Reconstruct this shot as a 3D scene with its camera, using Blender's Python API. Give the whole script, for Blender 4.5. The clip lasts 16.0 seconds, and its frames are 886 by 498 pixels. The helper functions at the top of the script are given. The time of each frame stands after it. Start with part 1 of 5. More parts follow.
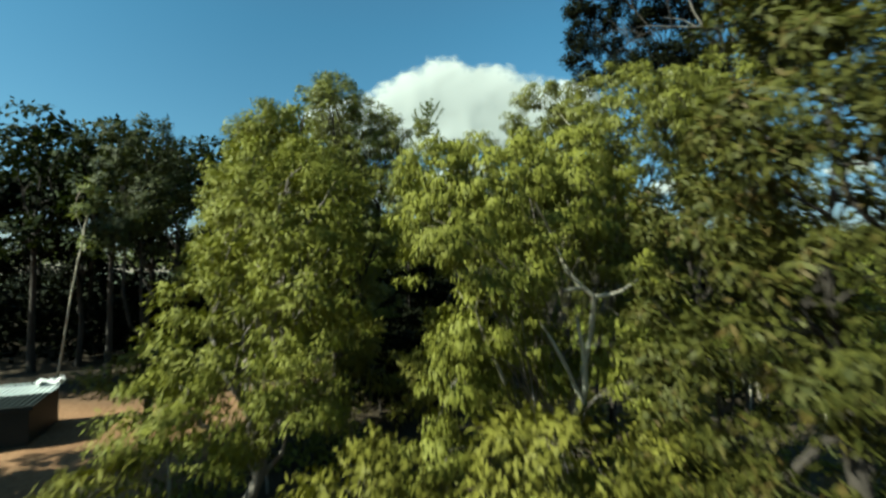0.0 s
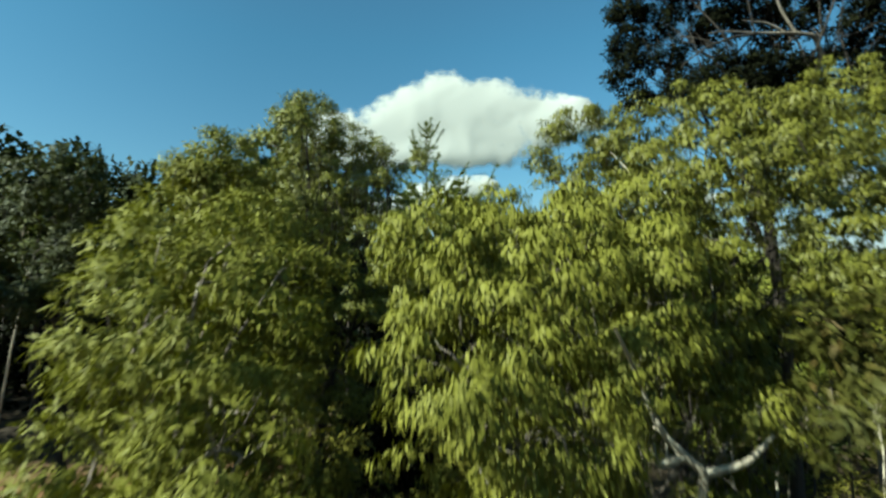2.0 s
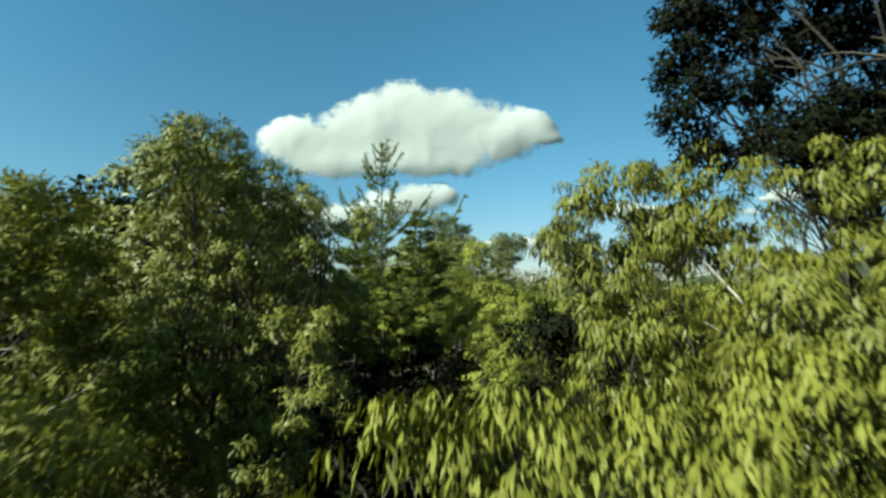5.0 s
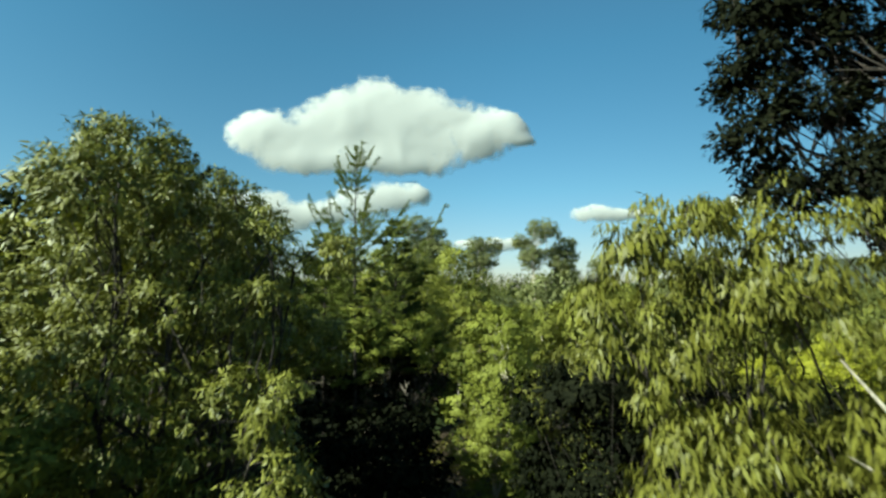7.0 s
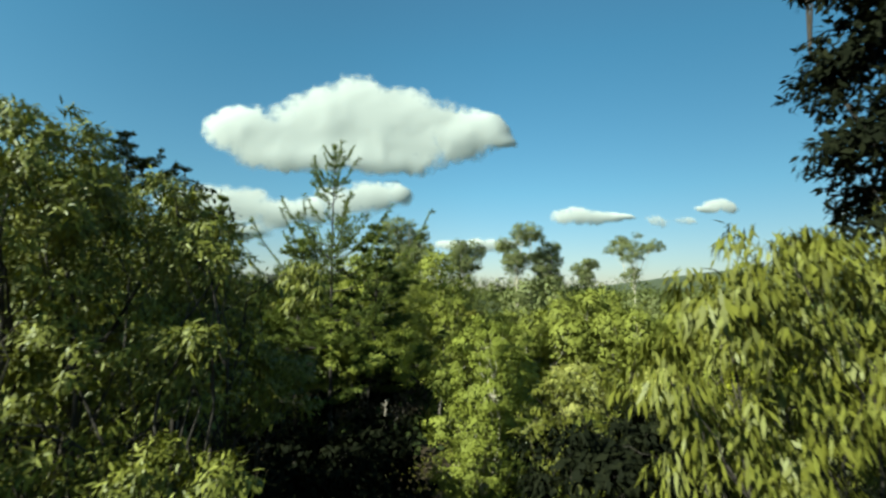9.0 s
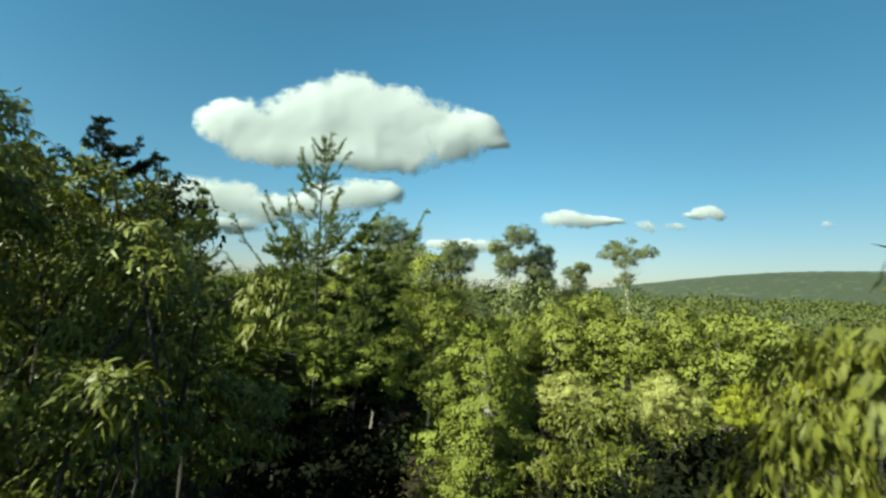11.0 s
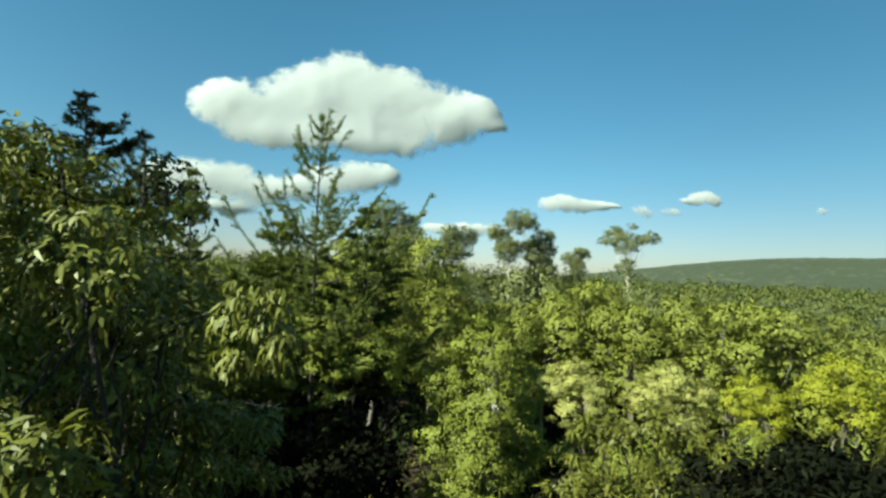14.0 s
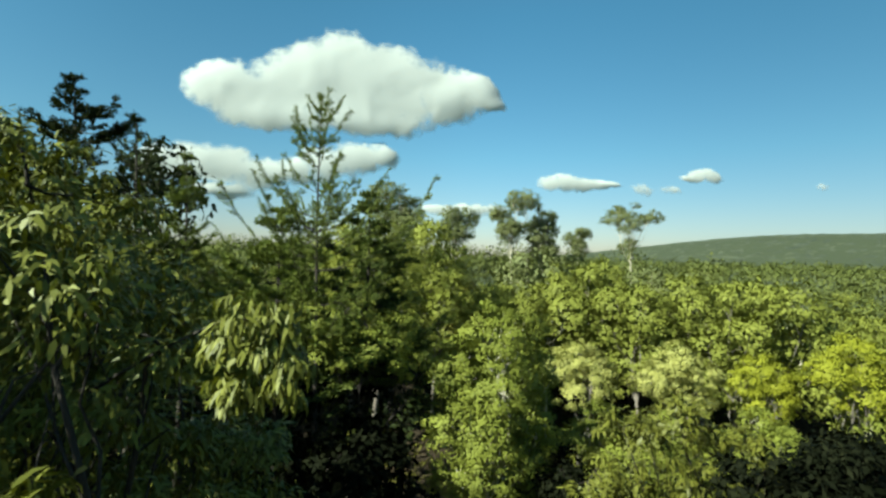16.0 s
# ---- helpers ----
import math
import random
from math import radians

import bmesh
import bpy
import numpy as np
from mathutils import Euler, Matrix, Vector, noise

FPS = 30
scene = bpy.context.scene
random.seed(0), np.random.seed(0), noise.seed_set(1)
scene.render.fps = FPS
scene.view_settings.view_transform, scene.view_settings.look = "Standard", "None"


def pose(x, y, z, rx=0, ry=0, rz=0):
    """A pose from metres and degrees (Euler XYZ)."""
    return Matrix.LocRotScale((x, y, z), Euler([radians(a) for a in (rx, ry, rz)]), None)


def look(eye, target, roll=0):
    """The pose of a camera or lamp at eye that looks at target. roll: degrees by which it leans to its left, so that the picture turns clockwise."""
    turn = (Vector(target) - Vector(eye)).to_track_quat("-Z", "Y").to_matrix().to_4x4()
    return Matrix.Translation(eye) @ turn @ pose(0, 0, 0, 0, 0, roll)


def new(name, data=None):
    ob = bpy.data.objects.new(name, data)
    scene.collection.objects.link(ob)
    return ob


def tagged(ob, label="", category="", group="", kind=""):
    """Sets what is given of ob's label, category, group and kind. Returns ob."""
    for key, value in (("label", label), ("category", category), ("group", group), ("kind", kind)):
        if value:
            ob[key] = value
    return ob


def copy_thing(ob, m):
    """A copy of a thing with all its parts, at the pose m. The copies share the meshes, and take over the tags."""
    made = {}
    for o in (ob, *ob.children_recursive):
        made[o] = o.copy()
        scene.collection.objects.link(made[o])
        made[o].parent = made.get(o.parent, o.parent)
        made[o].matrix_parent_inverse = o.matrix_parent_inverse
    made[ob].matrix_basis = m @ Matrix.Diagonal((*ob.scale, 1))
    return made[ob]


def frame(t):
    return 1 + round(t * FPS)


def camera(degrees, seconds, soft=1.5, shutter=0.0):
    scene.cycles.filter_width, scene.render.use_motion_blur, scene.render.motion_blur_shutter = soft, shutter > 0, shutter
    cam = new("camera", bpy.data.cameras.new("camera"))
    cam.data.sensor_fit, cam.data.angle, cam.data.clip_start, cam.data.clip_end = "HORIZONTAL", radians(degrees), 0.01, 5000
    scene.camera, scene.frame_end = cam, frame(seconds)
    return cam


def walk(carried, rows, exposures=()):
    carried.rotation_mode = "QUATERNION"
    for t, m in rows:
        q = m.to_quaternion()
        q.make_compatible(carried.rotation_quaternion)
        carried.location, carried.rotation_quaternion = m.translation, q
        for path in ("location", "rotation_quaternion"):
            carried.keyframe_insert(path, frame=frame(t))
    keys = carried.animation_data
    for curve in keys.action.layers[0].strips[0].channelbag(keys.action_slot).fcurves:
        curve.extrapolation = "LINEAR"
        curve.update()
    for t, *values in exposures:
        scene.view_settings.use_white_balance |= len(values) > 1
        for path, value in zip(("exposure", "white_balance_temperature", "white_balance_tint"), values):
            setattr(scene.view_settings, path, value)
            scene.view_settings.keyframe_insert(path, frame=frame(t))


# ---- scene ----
cam = camera(85.3, 16.0, soft=2.6, shutter=1.1)
PATH = [
    (0, (-0.049, -0.137, 5.97), (0.016, 1.86, 6.062), -0.5),
    (0.5, (-0.052, 0.862, 6.389), (0.007, 2.858, 6.5), -0.5),
    (1, (-0.052, 1.666, 6.77), (0.007, 3.661, 6.892), -0.5),
    (1.5, (-0.043, 2.557, 7.201), (0.018, 4.552, 7.335), -0.6),
    (2, (-0.026, 3.297, 7.567), (0.042, 5.291, 7.711), -0.6),
    (2.5, (-0.004, 4.109, 7.976), (0.082, 6.101, 8.13), -0.6),
    (3, (0.016, 4.77, 8.314), (0.126, 6.761, 8.476), -0.6),
    (3.5, (0.036, 5.499, 8.689), (0.18, 7.487, 8.859), -0.5),
    (4, (0.061, 6.085, 9.006), (0.233, 8.07, 9.179), -0.5),
    (4.5, (0.092, 6.713, 9.343), (0.3, 8.694, 9.518), -0.5),
    (5, (0.152, 7.265, 9.613), (0.392, 9.242, 9.789), -0.5),
    (7.5, (0.025, 9.289, 10.524), (0.405, 11.245, 10.697), 0.1),
    (8, (0.065, 9.685, 10.667), (0.464, 11.637, 10.841), 0.2),
    (8.5, (0.115, 10.085, 10.79), (0.535, 12.033, 10.963), 0.3),
    (9, (0.138, 10.405, 10.864), (0.574, 12.349, 11.038), 0.5),
    (9.5, (0.177, 10.741, 10.937), (0.626, 12.682, 11.112), 1.0),
    (12, (0.249, 12.142, 11.198), (0.733, 14.075, 11.358), 2.3),
    (12.5, (0.229, 12.331, 11.233), (0.716, 14.265, 11.383), 2.5),
    (13, (0.216, 12.485, 11.257), (0.705, 14.419, 11.397), 2.5),
    (13.5, (0.188, 12.649, 11.287), (0.679, 14.584, 11.411), 2.4),
    (14, (0.168, 12.79, 11.305), (0.662, 14.725, 11.41), 2.3),
    (14.5, (0.142, 12.947, 11.333), (0.639, 14.882, 11.416), 2.1),
    (15, (0.119, 13.099, 11.363), (0.617, 15.035, 11.426), 1.9),
    (15.5, (0.103, 13.273, 11.401), (0.603, 15.209, 11.445), 1.6),
    (16, (0.086, 13.423, 11.44), (0.585, 15.359, 11.467), 1.5),
]
EXPOSURES = [(0, 1.48, 6000, -11), (16, 1.48, 6000, -11)]
walk(cam, [(t, look(eye, target, roll)) for t, eye, target, roll in PATH], EXPOSURES)

# ---- light: afternoon sun from the left and a little behind of the way, clear sky ----
SUN_AZ, SUN_EL = radians(250.0), radians(37.0)
world = bpy.data.worlds.new("sky")
scene.world = world
world.use_nodes = True
wn = world.node_tree
wn.nodes.clear()
sky = wn.nodes.new("ShaderNodeTexSky")
sky.sky_type, sky.sun_disc = "NISHITA", False
sky.sun_elevation, sky.sun_rotation = SUN_EL, SUN_AZ
sky.altitude, sky.air_density, sky.dust_density, sky.ozone_density = 200.0, 1.0, 0.6, 0.5
bg = wn.nodes.new("ShaderNodeBackground")
bg.inputs[1].default_value = 0.068
wout = wn.nodes.new("ShaderNodeOutputWorld")
way = wn.nodes.new("ShaderNodeTexCoord")
up = wn.nodes.new("ShaderNodeSeparateXYZ")
haze = wn.nodes.new("ShaderNodeValToRGB")
for _ in range(3):
    haze.color_ramp.elements.new(0.5)
# a thin pale haze low over the horizon, deeper blue above
for e, (p, c) in zip(haze.color_ramp.elements, ((0.0, (0.62, 0.58, 0.67)), (0.08, (0.61, 0.63, 0.69)), (0.2, (0.53, 0.72, 0.76)), (0.45, (0.47, 0.77, 0.81)), (1.0, (0.58, 0.73, 0.75)))):
    e.position, e.color = p, (*c, 1)
wn.links.new(way.outputs["Generated"], up.inputs[0])
wn.links.new(up.outputs[2], haze.inputs[0])
hue = wn.nodes.new("ShaderNodeMix")
hue.data_type, hue.blend_type = "RGBA", "MULTIPLY"
hue.inputs[0].default_value = 1.0
wn.links.new(sky.outputs[0], hue.inputs[6])
wn.links.new(haze.outputs[0], hue.inputs[7])
# lens vignetting put into the sky colour: paler ahead, darker to the sides
side = wn.nodes.new("ShaderNodeVectorMath")
side.operation = "DOT_PRODUCT"
side.inputs[1].default_value = (math.sin(radians(70)), math.cos(radians(70)), 0.0)
wn.links.new(way.outputs["Generated"], side.inputs[0])
deep = wn.nodes.new("ShaderNodeValToRGB")
deep.color_ramp.interpolation = "B_SPLINE"
for _ in range(3):
    deep.color_ramp.elements.new(0.5)
for e, (p, c) in zip(deep.color_ramp.elements, ((0.0, 0.84), (0.3, 0.93), (0.55, 1.05), (0.78, 0.90), (1.0, 0.62))):
    e.position, e.color = p, (c, c, c, 1)
wn.links.new(side.outputs["Value"], deep.inputs[0])
ahead = wn.nodes.new("ShaderNodeMix")
ahead.data_type, ahead.blend_type = "RGBA", "MULTIPLY"
ahead.inputs[0].default_value = 1.0
wn.links.new(hue.outputs[2], ahead.inputs[6])
wn.links.new(deep.outputs[0], ahead.inputs[7])
wn.links.new(ahead.outputs[2], bg.inputs[0])
wn.links.new(bg.outputs[0], wout.inputs[0])

sun_data = bpy.data.lights.new("sun", "SUN")
sun_data.energy, sun_data.angle, sun_data.color = 5.0, radians(0.53), (1.0, 0.95, 0.84)
sun = new("sun", sun_data)
toward = Vector((math.sin(SUN_AZ) * math.cos(SUN_EL), math.cos(SUN_AZ) * math.cos(SUN_EL), math.sin(SUN_EL)))
sun.matrix_world = look(toward * 60, (0, 0, 0))


# ---- materials ----
def material(name):
    m = bpy.data.materials.new(name)
    m.use_nodes = True
    m.node_tree.nodes.clear()
    return m, m.node_tree.nodes, m.node_tree.links


def ramp(nodes, stops):
    r = nodes.new("ShaderNodeValToRGB")
    while len(r.color_ramp.elements) < len(stops):
        r.color_ramp.elements.new(0.5)
    for e, (p, c) in zip(r.color_ramp.elements, stops):
        e.position, e.color = p, (*c, 1)
    return r


def leaf_material(name, tones, clear=0.12, rough=0.55, patch=0.9, gloss=0.08, own=0.45):
    """Foliage: each leaf has its own tone, patches of the crown differ, and light passes through a leaf."""
    m, n, l = material(name)
    geo = n.new("ShaderNodeNewGeometry")
    crd = n.new("ShaderNodeTexCoord")
    tex = n.new("ShaderNodeTexNoise")
    tex.inputs["Scale"].default_value, tex.inputs["Detail"].default_value, tex.inputs["Roughness"].default_value = patch, 8, 0.65
    l.new(crd.outputs["Object"], tex.inputs["Vector"])
    mix = n.new("ShaderNodeMix")
    mix.inputs[0].default_value = 1 - own
    l.new(geo.outputs["Random Per Island"], mix.inputs[2])
    l.new(tex.outputs["Fac"], mix.inputs[3])
    r = ramp(n, tones)
    l.new(mix.outputs[0], r.inputs[0])
    b = n.new("ShaderNodeBsdfPrincipled")
    b.inputs["Roughness"].default_value = rough
    b.inputs["Specular IOR Level"].default_value = gloss
    l.new(r.outputs[0], b.inputs["Base Color"])
    t = n.new("ShaderNodeBsdfTranslucent")
    warm = n.new("ShaderNodeMix")
    warm.data_type, warm.blend_type = "RGBA", "MULTIPLY"
    warm.inputs[0].default_value = 1
    warm.inputs[7].default_value = (1.22, 1.3, 0.5, 1)
    l.new(r.outputs[0], warm.inputs[6])
    l.new(warm.outputs[2], t.inputs[0])
    s = n.new("ShaderNodeMixShader")
    s.inputs[0].default_value = clear
    o = n.new("ShaderNodeOutputMaterial")
    l.new(b.outputs[0], s.inputs[1])
    l.new(t.outputs[0], s.inputs[2])
    l.new(s.outputs[0], o.inputs[0])
    return m


def rough_material(name, tones, scale, fine, bump=0.3, rough=0.9, stretch=(1, 1, 1), fine_part=0.4):
    """Matt surface with tone at two scales and fine relief."""
    m, n, l = material(name)
    crd = n.new("ShaderNodeTexCoord")
    mp = n.new("ShaderNodeMapping")
    mp.inputs["Scale"].default_value = stretch
    l.new(crd.outputs["Object"], mp.inputs[0])
    a, c = n.new("ShaderNodeTexNoise"), n.new("ShaderNodeTexNoise")
    a.inputs["Scale"].default_value, a.inputs["Detail"].default_value = scale, 5
    c.inputs["Scale"].default_value, c.inputs["Detail"].default_value = fine, 6
    l.new(mp.outputs[0], a.inputs["Vector"])
    l.new(mp.outputs[0], c.inputs["Vector"])
    mix = n.new("ShaderNodeMix")
    mix.inputs[0].default_value = fine_part
    l.new(a.outputs["Fac"], mix.inputs[2])
    l.new(c.outputs["Fac"], mix.inputs[3])
    r = ramp(n, tones)
    l.new(mix.outputs[0], r.inputs[0])
    b = n.new("ShaderNodeBsdfPrincipled")
    b.inputs["Roughness"].default_value = rough
    b.inputs["Specular IOR Level"].default_value = 0.25
    l.new(r.outputs[0], b.inputs["Base Color"])
    bm = n.new("ShaderNodeBump")
    bm.inputs["Strength"].default_value, bm.inputs["Distance"].default_value = bump, 0.05
    l.new(c.outputs["Fac"], bm.inputs["Height"])
    l.new(bm.outputs[0], b.inputs["Normal"])
    o = n.new("ShaderNodeOutputMaterial")
    l.new(b.outputs[0], o.inputs[0])
    return m


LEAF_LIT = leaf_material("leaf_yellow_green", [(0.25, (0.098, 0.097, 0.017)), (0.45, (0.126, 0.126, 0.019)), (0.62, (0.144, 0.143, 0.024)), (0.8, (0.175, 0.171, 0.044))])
LEAF_MID = leaf_material("leaf_green", [(0.25, (0.091, 0.085, 0.014)), (0.5, (0.110, 0.103, 0.017)), (0.68, (0.123, 0.113, 0.020)), (0.82, (0.143, 0.130, 0.033))])
LEAF_GREY = leaf_material("leaf_grey_green", [(0.25, (0.099, 0.106, 0.044)), (0.5, (0.130, 0.139, 0.054)), (0.7, (0.166, 0.165, 0.065)), (0.85, (0.225, 0.209, 0.103))], clear=0.2, own=0.22)
# dark foliage with deep shade put into its near-black base colour
LEAF_DARK_SHADED = leaf_material("leaf_dark_shaded", [(0.25, (0.004, 0.005, 0.002)), (0.55, (0.007, 0.008, 0.004)), (0.8, (0.013, 0.014, 0.006))], clear=0.08, rough=0.7, gloss=0.02)
LEAF_OLIVE = leaf_material("leaf_olive_reddish", [(0.25, (0.063, 0.064, 0.010)), (0.48, (0.101, 0.098, 0.014)), (0.64, (0.123, 0.124, 0.021)), (0.74, (0.082, 0.081, 0.021)), (0.85, (0.126, 0.124, 0.033))], rough=0.45, gloss=0.14)
LEAF_GLOSSY = leaf_material("leaf_dark_glossy", [(0.25, (0.067, 0.069, 0.011)), (0.48, (0.104, 0.106, 0.016)), (0.64, (0.149, 0.149, 0.022)), (0.78, (0.207, 0.206, 0.042))], clear=0.10, rough=0.5, gloss=0.2)
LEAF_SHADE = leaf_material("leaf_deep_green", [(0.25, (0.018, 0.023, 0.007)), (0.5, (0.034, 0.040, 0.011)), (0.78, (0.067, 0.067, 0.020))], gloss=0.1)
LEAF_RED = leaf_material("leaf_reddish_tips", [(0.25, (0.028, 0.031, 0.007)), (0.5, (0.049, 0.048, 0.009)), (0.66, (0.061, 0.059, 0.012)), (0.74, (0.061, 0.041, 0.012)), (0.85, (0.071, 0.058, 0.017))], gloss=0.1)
LEAF_WOOD = leaf_material("leaf_woodland", [(0.25, (0.121, 0.127, 0.024)), (0.45, (0.152, 0.159, 0.029)), (0.62, (0.173, 0.179, 0.034)), (0.82, (0.203, 0.209, 0.048))], patch=0.5, clear=0.16, own=0.14)
LEAF_FAR = leaf_material("leaf_far_woodland", [(0.25, (0.059, 0.069, 0.018)), (0.45, (0.078, 0.087, 0.023)), (0.62, (0.095, 0.101, 0.026)), (0.82, (0.116, 0.120, 0.034))], patch=0.12, own=0.14)
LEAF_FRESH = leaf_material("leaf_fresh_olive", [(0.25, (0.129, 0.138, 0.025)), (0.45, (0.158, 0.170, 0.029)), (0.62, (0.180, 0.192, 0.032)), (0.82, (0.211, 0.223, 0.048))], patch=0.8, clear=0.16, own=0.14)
LEAF_WATTLE = leaf_material("leaf_wattle_bloom", [(0.25, (0.171, 0.172, 0.016)), (0.5, (0.224, 0.223, 0.021)), (0.75, (0.272, 0.269, 0.028))], patch=1.3, clear=0.2, own=0.14)
LEAF_CREAM = leaf_material("leaf_cream_bloom", [(0.25, (0.238, 0.227, 0.059)), (0.5, (0.307, 0.293, 0.084)), (0.75, (0.369, 0.353, 0.131))], patch=1.3, clear=0.2, own=0.14)
NEEDLE = leaf_material("pine_needles", [(0.25, (0.077, 0.093, 0.018)), (0.5, (0.116, 0.134, 0.028)), (0.8, (0.161, 0.179, 0.041))], clear=0.15, rough=0.5)
NEEDLE_MID = leaf_material("green_needles", [(0.25, (0.034, 0.046, 0.010)), (0.5, (0.058, 0.072, 0.014)), (0.8, (0.092, 0.102, 0.020))], clear=0.12, rough=0.6)
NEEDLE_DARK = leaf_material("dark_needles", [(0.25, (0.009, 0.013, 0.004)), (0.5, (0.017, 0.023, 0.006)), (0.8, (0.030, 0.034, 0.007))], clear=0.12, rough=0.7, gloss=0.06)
BARK_PALE = rough_material("pale_bark", [(0.3, (0.18, 0.15, 0.11)), (0.5, (0.36, 0.32, 0.24)), (0.7, (0.54, 0.49, 0.38))], 2.0, 22, 0.5, 0.8, (1, 1, 0.3))
BARK_GREY = rough_material("grey_bark", [(0.3, (0.07, 0.055, 0.045)), (0.5, (0.15, 0.125, 0.10)), (0.7, (0.27, 0.24, 0.20))], 3.0, 26, 0.7, 0.9, (1, 1, 0.25))
BARK_DARK = rough_material("dark_bark", [(0.3, (0.018, 0.015, 0.012)), (0.5, (0.034, 0.027, 0.021)), (0.7, (0.066, 0.053, 0.042))], 3.0, 26, 0.7, 0.9, (1, 1, 0.25))
HILL_WOOD = rough_material("hill_woodland", [(0.36, (0.026, 0.031, 0.018)), (0.5, (0.050, 0.057, 0.032)), (0.64, (0.086, 0.092, 0.050))], 0.006, 0.06, 1.0, fine_part=0.6)


def ground_material():
    """Bare red soil in the clearing, dark leaf litter and low scrub under the woodland."""
    m, n, l = material("soil_and_litter")
    crd = n.new("ShaderNodeTexCoord")
    sep = n.new("ShaderNodeSeparateXYZ")
    l.new(crd.outputs["Object"], sep.inputs[0])
    big, fine = n.new("ShaderNodeTexNoise"), n.new("ShaderNodeTexNoise")
    big.inputs["Scale"].default_value, big.inputs["Detail"].default_value = 0.3, 6
    fine.inputs["Scale"].default_value, fine.inputs["Detail"].default_value = 7.0, 6
    for q in (big, fine):
        l.new(crd.outputs["Object"], q.inputs["Vector"])
    wob = n.new("ShaderNodeMath")
    wob.operation, wob.inputs[1].default_value = "MULTIPLY_ADD", 5.0
    l.new(big.outputs["Fac"], wob.inputs[0])
    l.new(sep.outputs[0], wob.inputs[2])
    edge = n.new("ShaderNodeMapRange")
    edge.inputs[1].default_value, edge.inputs[2].default_value = -6.5, -3.5
    l.new(wob.outputs[0], edge.inputs[0])
    deep = n.new("ShaderNodeMapRange")
    deep.inputs[1].default_value, deep.inputs[2].default_value = 23.0, 27.5
    l.new(sep.outputs[1], deep.inputs[0])
    wood = n.new("ShaderNodeMath")
    wood.operation = "MAXIMUM"
    l.new(edge.outputs[0], wood.inputs[0])
    l.new(deep.outputs[0], wood.inputs[1])
    soil = ramp(n, [(0.3, (0.11, 0.055, 0.026)), (0.5, (0.20, 0.105, 0.050)), (0.7, (0.30, 0.18, 0.10))])
    litter = ramp(n, [(0.35, (0.016, 0.012, 0.007)), (0.55, (0.042, 0.029, 0.015)), (0.7, (0.080, 0.054, 0.028))])
    mixf = n.new("ShaderNodeMix")
    mixf.inputs[0].default_value = 0.5
    l.new(big.outputs["Fac"], mixf.inputs[2])
    l.new(fine.outputs["Fac"], mixf.inputs[3])
    l.new(mixf.outputs[0], soil.inputs[0])
    l.new(mixf.outputs[0], litter.inputs[0])
    mix = n.new("ShaderNodeMix")
    mix.data_type = "RGBA"
    l.new(wood.outputs[0], mix.inputs[0])
    l.new(soil.outputs[0], mix.inputs[6])
    l.new(litter.outputs[0], mix.inputs[7])
    away = n.new("ShaderNodeVectorMath")
    away.operation = "LENGTH"
    l.new(crd.outputs["Object"], away.inputs[0])
    farr = n.new("ShaderNodeMapRange")
    farr.inputs[1].default_value, farr.inputs[2].default_value = 75.0, 130.0
    l.new(away.outputs["Value"], farr.inputs[0])
    scrub = ramp(n, [(0.35, (0.030, 0.036, 0.016)), (0.65, (0.055, 0.063, 0.030))])
    l.new(mixf.outputs[0], scrub.inputs[0])
    mix2 = n.new("ShaderNodeMix")
    mix2.data_type = "RGBA"
    l.new(farr.outputs[0], mix2.inputs[0])
    l.new(mix.outputs[2], mix2.inputs[6])
    l.new(scrub.outputs[0], mix2.inputs[7])
    mix = mix2
    b = n.new("ShaderNodeBsdfPrincipled")
    b.inputs["Roughness"].default_value = 0.95
    b.inputs["Specular IOR Level"].default_value = 0.2
    l.new(mix.outputs[2], b.inputs["Base Color"])
    bm = n.new("ShaderNodeBump")
    bm.inputs["Strength"].default_value, bm.inputs["Distance"].default_value = 0.6, 0.06
    l.new(fine.outputs["Fac"], bm.inputs["Height"])
    l.new(bm.outputs[0], b.inputs["Normal"])
    o = n.new("ShaderNodeOutputMaterial")
    l.new(b.outputs[0], o.inputs[0])
    return m


SOIL = ground_material()


